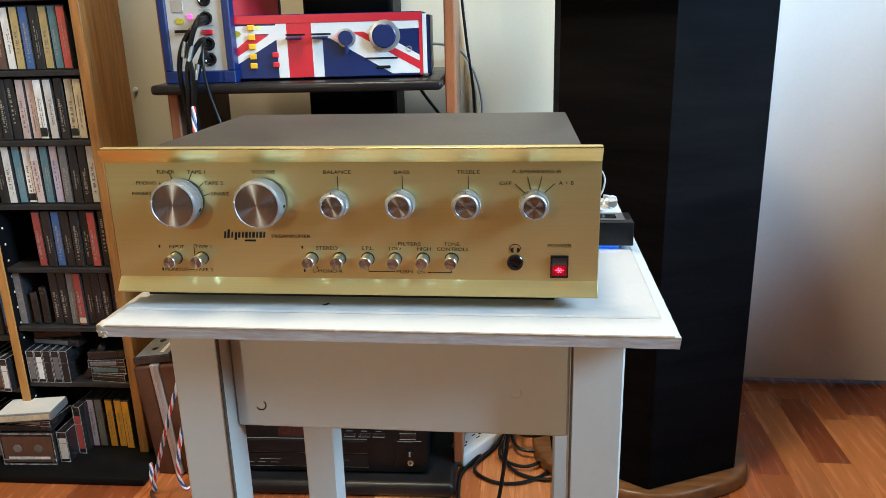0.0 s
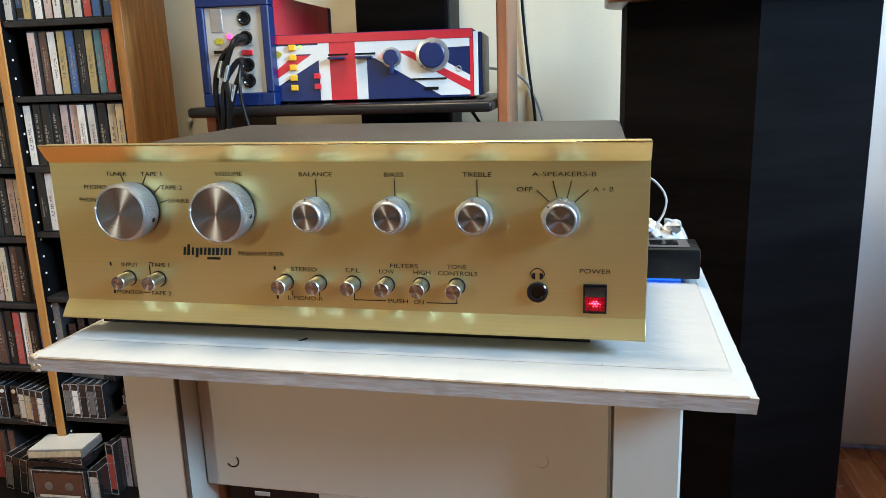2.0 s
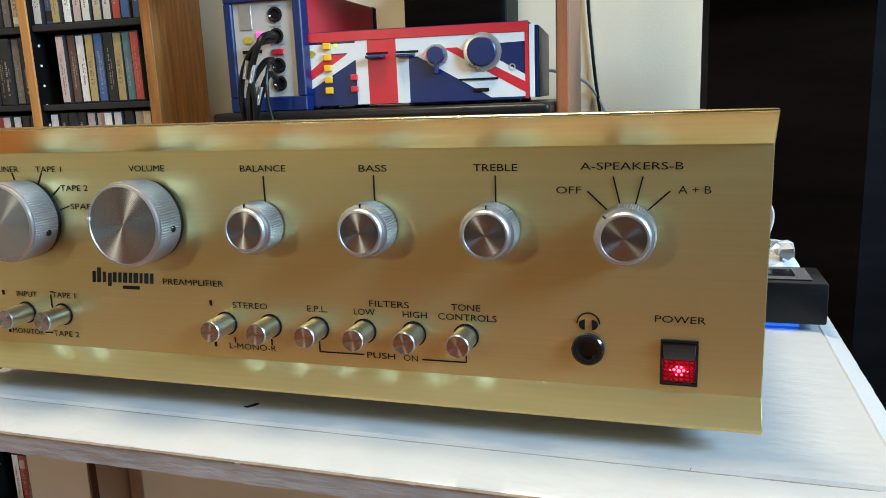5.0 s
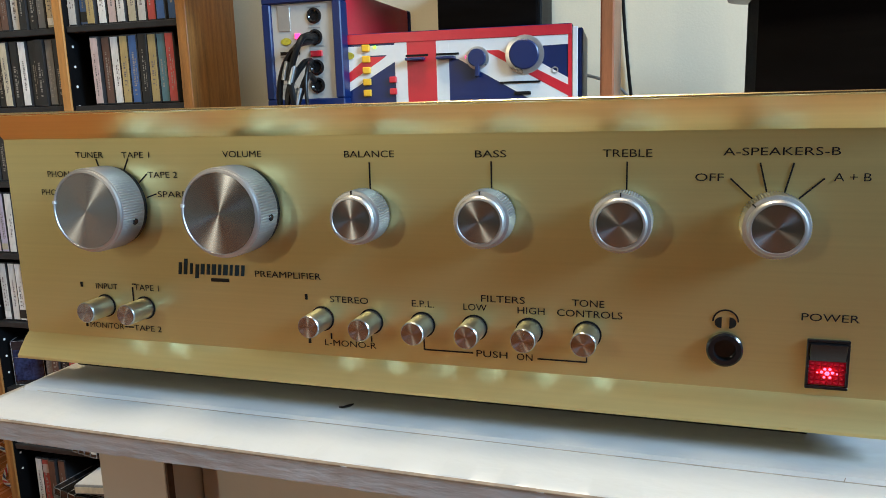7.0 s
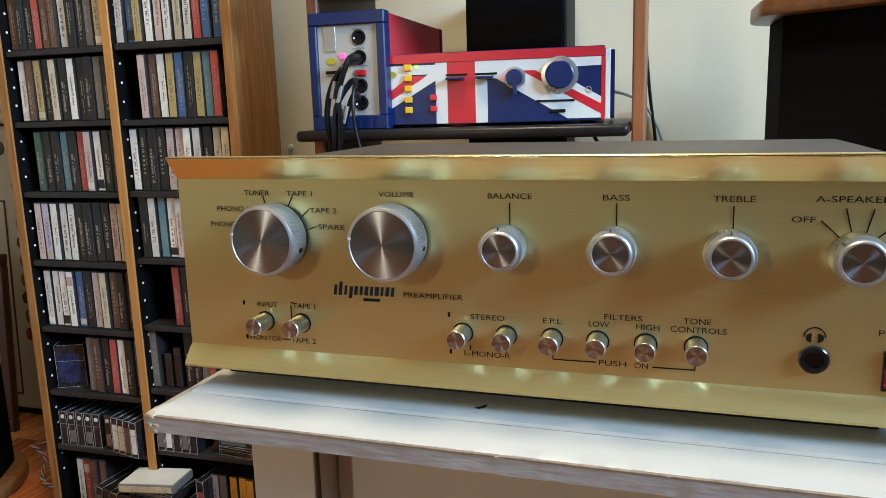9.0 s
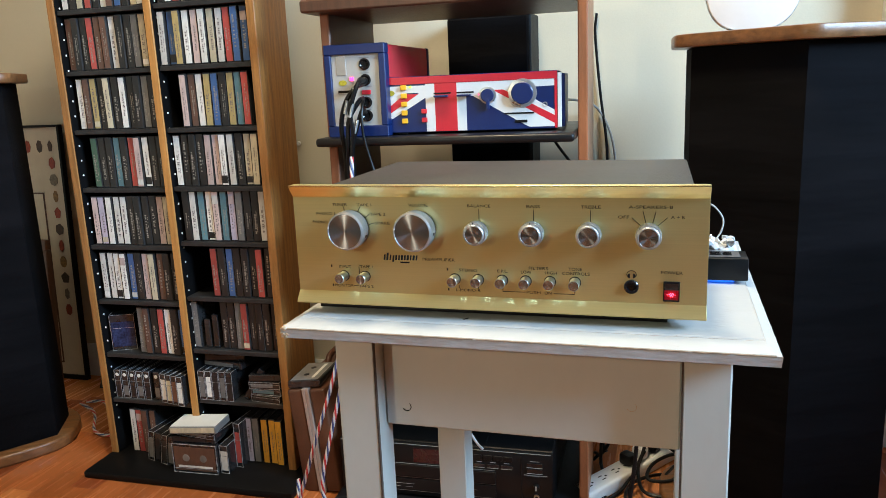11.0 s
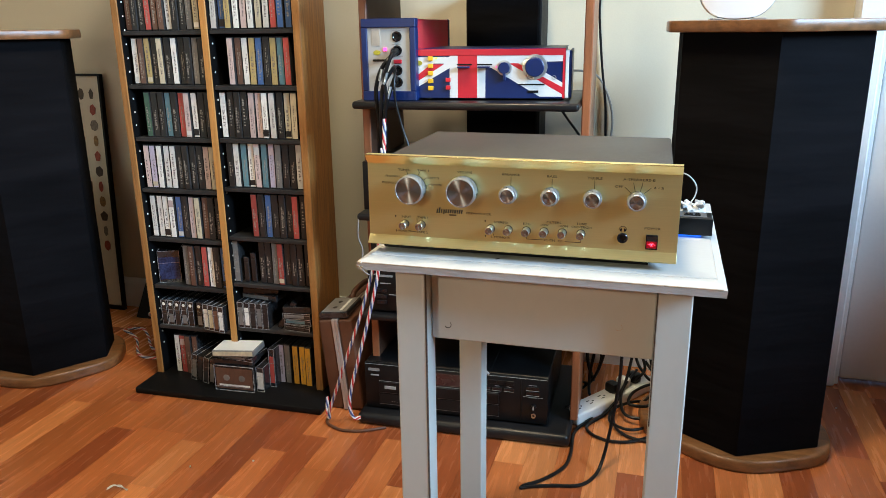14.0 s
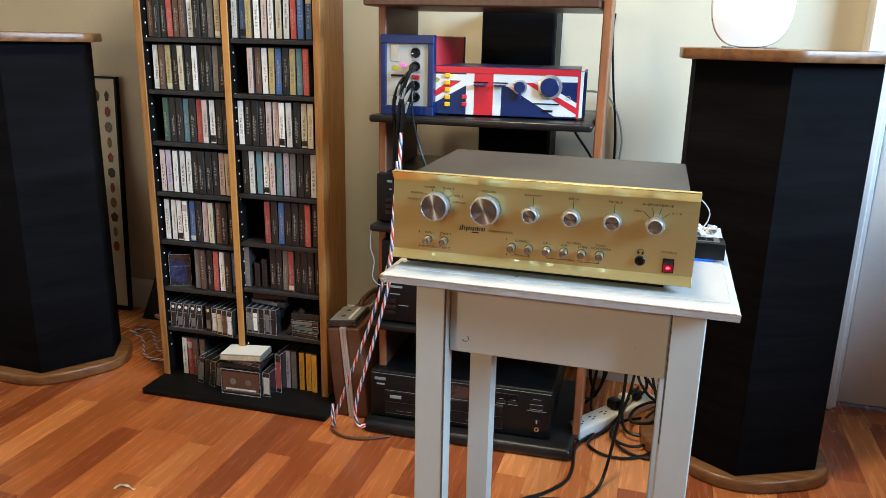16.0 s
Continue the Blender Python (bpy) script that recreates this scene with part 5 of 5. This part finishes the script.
def cassette(k, x, z, lean=0.0, y=0.0):
    ob = solid("cassette", case_mesh, CASE_EDGE, NAMES[k] + " cassette in its case on the shelf", "cassette", group="cassettes")
    ob.matrix_world = TOWER @ Matrix.Translation((x, 0.014 + y, z)) @ Matrix.Rotation(lean, 4, "Y")
    part("spine_card", card_mesh[k], None, ob)
    part("title", rg.choice(TITLES["light" if k in "kgrbtnd" else "dark"]), None, ob)
    if k not in "kgnd" and rg.random() < 0.3:
        part("colour_block", rg.choice(BLOCKS), None, ob)
    return ob


def fill(x0, z, codes, gap=0.0018, lean=0.0):
    x = x0 + CW / 2
    for k in codes:
        cassette(k, x + rg.uniform(-0.0004, 0.0004), z + 0.0006 + abs(lean) * CW / 2, lean + (rg.uniform(-0.012, 0.012) if lean == 0 else 0), rg.uniform(-0.002, 0.005))
        x += CW + gap


LA, RA = LX[0][1], LX[1][1]
fill(LA + 0.006, LEFT_Z[6], "nkkrnnwkkgck")
fill(LA + 0.012, LEFT_Z[5], "wnykckwkkgk")
fill(LA + 0.032, LEFT_Z[4], "dkktkrpwkk")
fill(LA + 0.012, LEFT_Z[3], "plwwwkkkkpc")
fill(LA + 0.012, LEFT_Z[2], "wwwwbkpcnkk")
fill(LA + 0.088, LEFT_Z[1], "gnkrwkb")
fill(RA + 0.002, RIGHT_Z[6], "wbywpwcwrbb", 0.0022)
fill(RA + 0.038, RIGHT_Z[5], "pnwybkytr", 0.0014)
fill(RA + 0.006, RIGHT_Z[4], "wkkkppwwkcck"[:11], 0.0018)
fill(RA + 0.012, RIGHT_Z[3], "kwtwptlgkkw", 0.0016)
fill(RA + 0.066, RIGHT_Z[2], "rkbkkkrk", 0.0016)
fill(RA + 0.002, RIGHT_Z[1], "g", 0.0018)
fill(RA + 0.072, RIGHT_Z[1], "kkgrkkkk", 0.0012)
for zs, x0, rows in ((LEFT_Z, LA + 0.01, ("wkcrkwnbkcw", "kwkbycwkrkw", "ckwkrwbkwkc")), (RIGHT_Z, RA + 0.008, ("kwrcwkbwkcw", "wcwkbkwrkwc", "kckwbwkcwkr"))):
    for i, codes in enumerate(rows):
        fill(x0, zs[7 + i], codes[: 11 if zs[7 + i] < 1.26 else 0])

# lower shelves: clear cases, mini boxes and loose tapes
SMOKE, PALE = "smoky", "pale"


def on_tower(ob, x, y, z, rz=0.0, ry=0.0, rx=0.0):
    ob.matrix_world = TOWER @ pose(x, y, z, rx, ry, rz)
    return ob


# pale colour that paints the light caught by clear plastic edges
EDGE_GLINT = mat("painted_edge_glint", (0.30, 0.30, 0.31), 0.12, 0, 0.9, 120, 0.0, spec=0.8)
CASE_INSIDE = mat("dark_case_inside", (0.022, 0.021, 0.022), 0.12, 0, 0.5, 60, 0.0, spec=0.7)


def clear_case(label, w, d, h, m, card, dot=False):
    """A case of clear plastic: dark inside, with a card in it and glints painted as pale bars on its edges in front and
    along the top.
    """
    c = thing("clear_case", label, "cassette", group="loose cassettes")
    part("shell", box(B(), -w / 2, w / 2, 0, d, 0, h, 0.001), CASE_INSIDE, c)
    inset = min(0.0022, w * 0.16)
    if h > w:
        part("insert", box(B(), -w / 2 + inset, w / 2 - inset, -0.0005, -0.0002, h * 0.10, h * (0.45 if dot else 0.80)), card, c)
    else:
        part("insert", box(B(), -w / 2 + 0.004, w / 2 * 0.55, -0.0005, -0.0002, h * 0.22, h * 0.78), card, c)
    if dot:
        part("dot", lathe(B(), [(0.0042, 0), (0.0042, 0.0008), (0, 0.0008)], 14, (0, -0.0002, h * 0.84)), PLASTIC_WHITE, c, "round white sticker")
    if m is not BLACK:
        e = 0.0010 if m is PALE else 0.0006
        rim = B()
        box(rim, -w / 2, -w / 2 + e, -0.0010, -0.0001, 0, h)
        box(rim, w / 2 - e, w / 2, -0.0010, -0.0001, 0, h)
        box(rim, -w / 2 + e, w / 2 - e, -0.0010, -0.0001, h - e, h)
        box(rim, -w / 2 + e, w / 2 - e, -0.0010, -0.0001, 0, e)
        part("rim", rim, EDGE_GLINT, c, "pale bars painted as glints on the clear plastic edges")
        part("hinge_line", box(B(), -w / 2 + e, w / 2 - e, -0.0008, -0.0002, h * 0.62, h * 0.62 + e), EDGE_GLINT, c)
        for x in (-w / 2 + 0.0006, w / 2 - 0.0006):
            part("top_edge", box(B(), x - 0.0005, x + 0.0005, 0.001, d, h + 0.0001, h + 0.0006), EDGE_GLINT, c)
    return c


for i in range(6):
    on_tower(clear_case("smoky cassette case with round white sticker", 0.0158, 0.105, 0.068, SMOKE if i < 5 else BLACK, SPINE["g" if i % 2 else "k"], True), LA + 0.018 + i * 0.0195 + (0.006 if i == 5 else 0), 0.012, LEFT_Z[0] + 0.0004)
for i in range(4):
    on_tower(clear_case("pale clear cassette case on the shelf", 0.0155, 0.105, 0.07, PALE, SPINE["wcnw"[i]]), LA + 0.146 + i * 0.0168, 0.002 - 0.004 * i, LEFT_Z[0] + 0.0006, -3)
on_tower(clear_case("blue boxed cassette standing alone", 0.055, 0.06, 0.085, SMOKE, mat("navy_card", (0.015, 0.028, 0.075), 0.2, 0, 0.8, 45, 0.0)), LA + 0.036, 0.03, LEFT_Z[1] + 0.0004, 22)
for i in range(2):
    on_tower(clear_case("black plastic case on the shelf", 0.014, 0.07, 0.065 + 0.012 * i, BLACK, SPINE["k"]), RA + 0.034 + 0.02 * i, 0.02, RIGHT_Z[1] + 0.0004)
for i in range(5):
    on_tower(clear_case("pale clear cassette case on the shelf", 0.0155, 0.09, 0.068, PALE if i < 2 else SMOKE, SPINE["gwkgk"[i]]), RA + 0.014 + i * 0.0172, 0.005, RIGHT_Z[0] + 0.0004)
on_tower(clear_case("black case lying across other cases", 0.105, 0.07, 0.015, BLACK, SPINE["g"]), RA + 0.055, 0.03, RIGHT_Z[0] + 0.069, -8)
on_tower(clear_case("black case lying across other cases", 0.095, 0.066, 0.015, BLACK, SPINE["k"]), RA + 0.060, 0.034, RIGHT_Z[0] + 0.0845, 6)
on_tower(clear_case("black case leaning in the shelf", 0.014, 0.07, 0.085, BLACK, SPINE["k"]), RA + 0.112, 0.02, RIGHT_Z[0] + 0.001, 0, 32)
for i, (m, c, lab) in enumerate(((SMOKE, "k", "smoky case lying flat"), (PALE, "t", "clear case with a turquoise label lying flat"), (SMOKE, "g", "smoky case lying flat"), (BLACK, "k", "black case lying flat"))):
    on_tower(clear_case(lab, 0.072, 0.07, 0.0155, m, SPINE[c]), RA + 0.165, 0.012 + 0.004 * (i % 2), RIGHT_Z[0] + 0.0004 + i * 0.0158, -6 + 5 * i)
ZP = 0.0165
fill(LA + 0.032, ZP, "wrnn", 0.0014)
for i in range(5):
    on_tower(clear_case("dark clear cassette case leaning back", 0.0165, 0.10, 0.072, SMOKE if i % 2 == 0 else BLACK, SPINE["gkkgk"[i]]), LA + 0.105 + i * 0.021, -0.018 - 0.006 * i, ZP + 0.0022, -6, 7)
on_tower(clear_case("clear cassette case standing at the pile", 0.016, 0.08, 0.085, PALE, SPINE["l"]), LA + 0.188, -0.020, ZP + 0.0005)
# pile in front of the divider
tape = thing("cassette_in_case", "clear case with a cassette, standing upright in front", "cassette")
part("shell", box(B(), -0.054, 0.054, 0, 0.016, 0, 0.069, 0.0015), CASE_INSIDE, tape)
# pale bars paint the glints round the front of the case
rim = B()
for x0, x1, z0, z1 in ((-0.054, 0.054, 0.0675, 0.069), (-0.054, 0.054, 0, 0.0015), (-0.054, -0.0528, 0.0015, 0.0675), (0.0528, 0.054, 0.0015, 0.0675), (-0.0528, 0.0528, 0.0105, 0.0113)):
    box(rim, x0, x1, -0.0013, -0.0001, z0, z1)
part("rim", rim, EDGE_GLINT, tape, "pale bars painted as glints on the clear plastic edges")
part("tape_body", box(B(), -0.050, 0.050, -0.0007, -0.0002, 0.006, 0.062), SPINE["n"], tape, "brown cassette behind the plastic")
for x in (-0.021, 0.021):
    part("reel", lathe(B(), [(0.0085, 0), (0.0085, 0.0006), (0.005, 0.0008), (0, 0.0008)], 16, (x, -0.0007, 0.036)), SPINE["g"], tape, "grey reel")
part("label_strip", box(B(), -0.042, 0.042, -0.0010, -0.0008, 0.013, 0.018), SPINE["w"], tape)
on_tower(tape, 0.022, -0.052, ZP + 0.0004, 2)
on_tower(clear_case("clear cassette case behind the front one", 0.020, 0.06, 0.066, PALE, SPINE["w"]), 0.088, -0.040, ZP + 0.0004)
on_tower(clear_case("black case lying on the pile", 0.11, 0.07, 0.013, BLACK, SPINE["k"]), 0.018, -0.046, ZP + 0.0702, 3)
on_tower(clear_case("smoky case lying on the pile", 0.10, 0.066, 0.012, SMOKE, SPINE["g"]), 0.026, -0.044, ZP + 0.0834, -6)
wt = thing("white_cassette", "white cassette case lying on top of the pile", "cassette")
part("shell", box(B(), -0.056, 0.056, 0, 0.068, 0, 0.016, 0.0015), SPINE["g"], wt)
part("insert", box(B(), -0.054, 0.054, 0.004, 0.066, 0.0162, 0.0172), PLASTIC_WHITE, wt, "blank white card")
part("edge", box(B(), -0.053, 0.053, -0.0008, -0.0002, 0.003, 0.014), SPINE["c"], wt)
on_tower(wt, 0.026, -0.055, ZP + 0.0962, 4, -3)
fill(0.112, ZP, "rlgYYYY"[1:3], 0.001)
on_tower(clear_case("clear case with a red card", 0.016, 0.07, 0.105, PALE, SPINE["r"]), 0.106, -0.008, ZP + 0.0004, -4)
fill(0.152, ZP, "YYY", 0.0024)
# cassette on the brown case
lay = thing("cassette_in_case", "clear cassette case lying on the brown case", "cassette")
part("shell", box(B(), -0.036, 0.036, -0.054, 0.054, 0, 0.0155, 0.0015), CASE_INSIDE, lay)
part("tape_body", box(B(), -0.031, 0.031, -0.050, 0.050, 0.0157, 0.0163), SPINE["g"], lay)
part("label_strip", box(B(), 0.012, 0.019, -0.040, 0.040, 0.0165, 0.0169), SPINE["w"], lay)
for y in (-0.02, 0.02):
    r = part("reel", lathe(B(), [(0.006, 0), (0.006, 0.0006), (0, 0.0006)], 14), SPINE["k"], lay)
    r.matrix_local = Matrix.Translation((-0.006, y, 0.0164)) @ Matrix.Rotation(radians(-90), 4, "X")
lay.matrix_world = suit.matrix_world @ pose(-0.004, 0.058, 0.2364, 0, 0, 4)

# ---------------------------------------------------------------- floor strips


def strip_mat(name, col):
    m = mat(name, col, 0.26, 0, 0.24, 9, 0.05, 60, (9, 0.7, 4), rand=0.14, coat=0.12)
    return m


PLANKS = [strip_mat("laminate_mid", (0.43, 0.132, 0.041)), strip_mat("laminate_light", (0.56, 0.205, 0.070)), strip_mat("laminate_dark", (0.27, 0.069, 0.023))]
SW = 0.0645
floor_ob = bpy.data.objects["floor"]
rg = random.Random(3)
lengths = (0.18, 0.26, 0.34, 0.42, 0.52)
plank_mesh = {}
for m, pm in enumerate(PLANKS):
    for ln in lengths:
        bm = box(B(), -SW / 2 + 0.00012, SW / 2 - 0.00012, 0.00012, ln - 0.00012, -0.0018, 0.0, 0.00015)
        plank_mesh[m, ln] = finish("plank", bm, pm)
far = [B(), B(), B()]
x = X0
while x < X1:
    y = Y0 - rg.uniform(0, 0.4)
    while y < Y1:
        ln = rg.choice(lengths)
        m = rg.choices((0, 1, 2), (5, 3, 3))[0]
        if -1.75 < x < 0.75 and 0.40 < y + ln < Y1 + 0.05:
            ob = part("plank", plank_mesh[m, ln], None, floor_ob)
            ob.location = (x + SW / 2, y, 0)
        else:
            box(far[m], x + 0.0003, x + SW - 0.0003, max(y, Y0), min(y + ln, Y1) - 0.0006, -0.0018, 0.0)
        y += ln
    x += SW
for m in range(3):
    tagged(part("far_planks", far[m], PLANKS[m], floor_ob), kind="stuff")
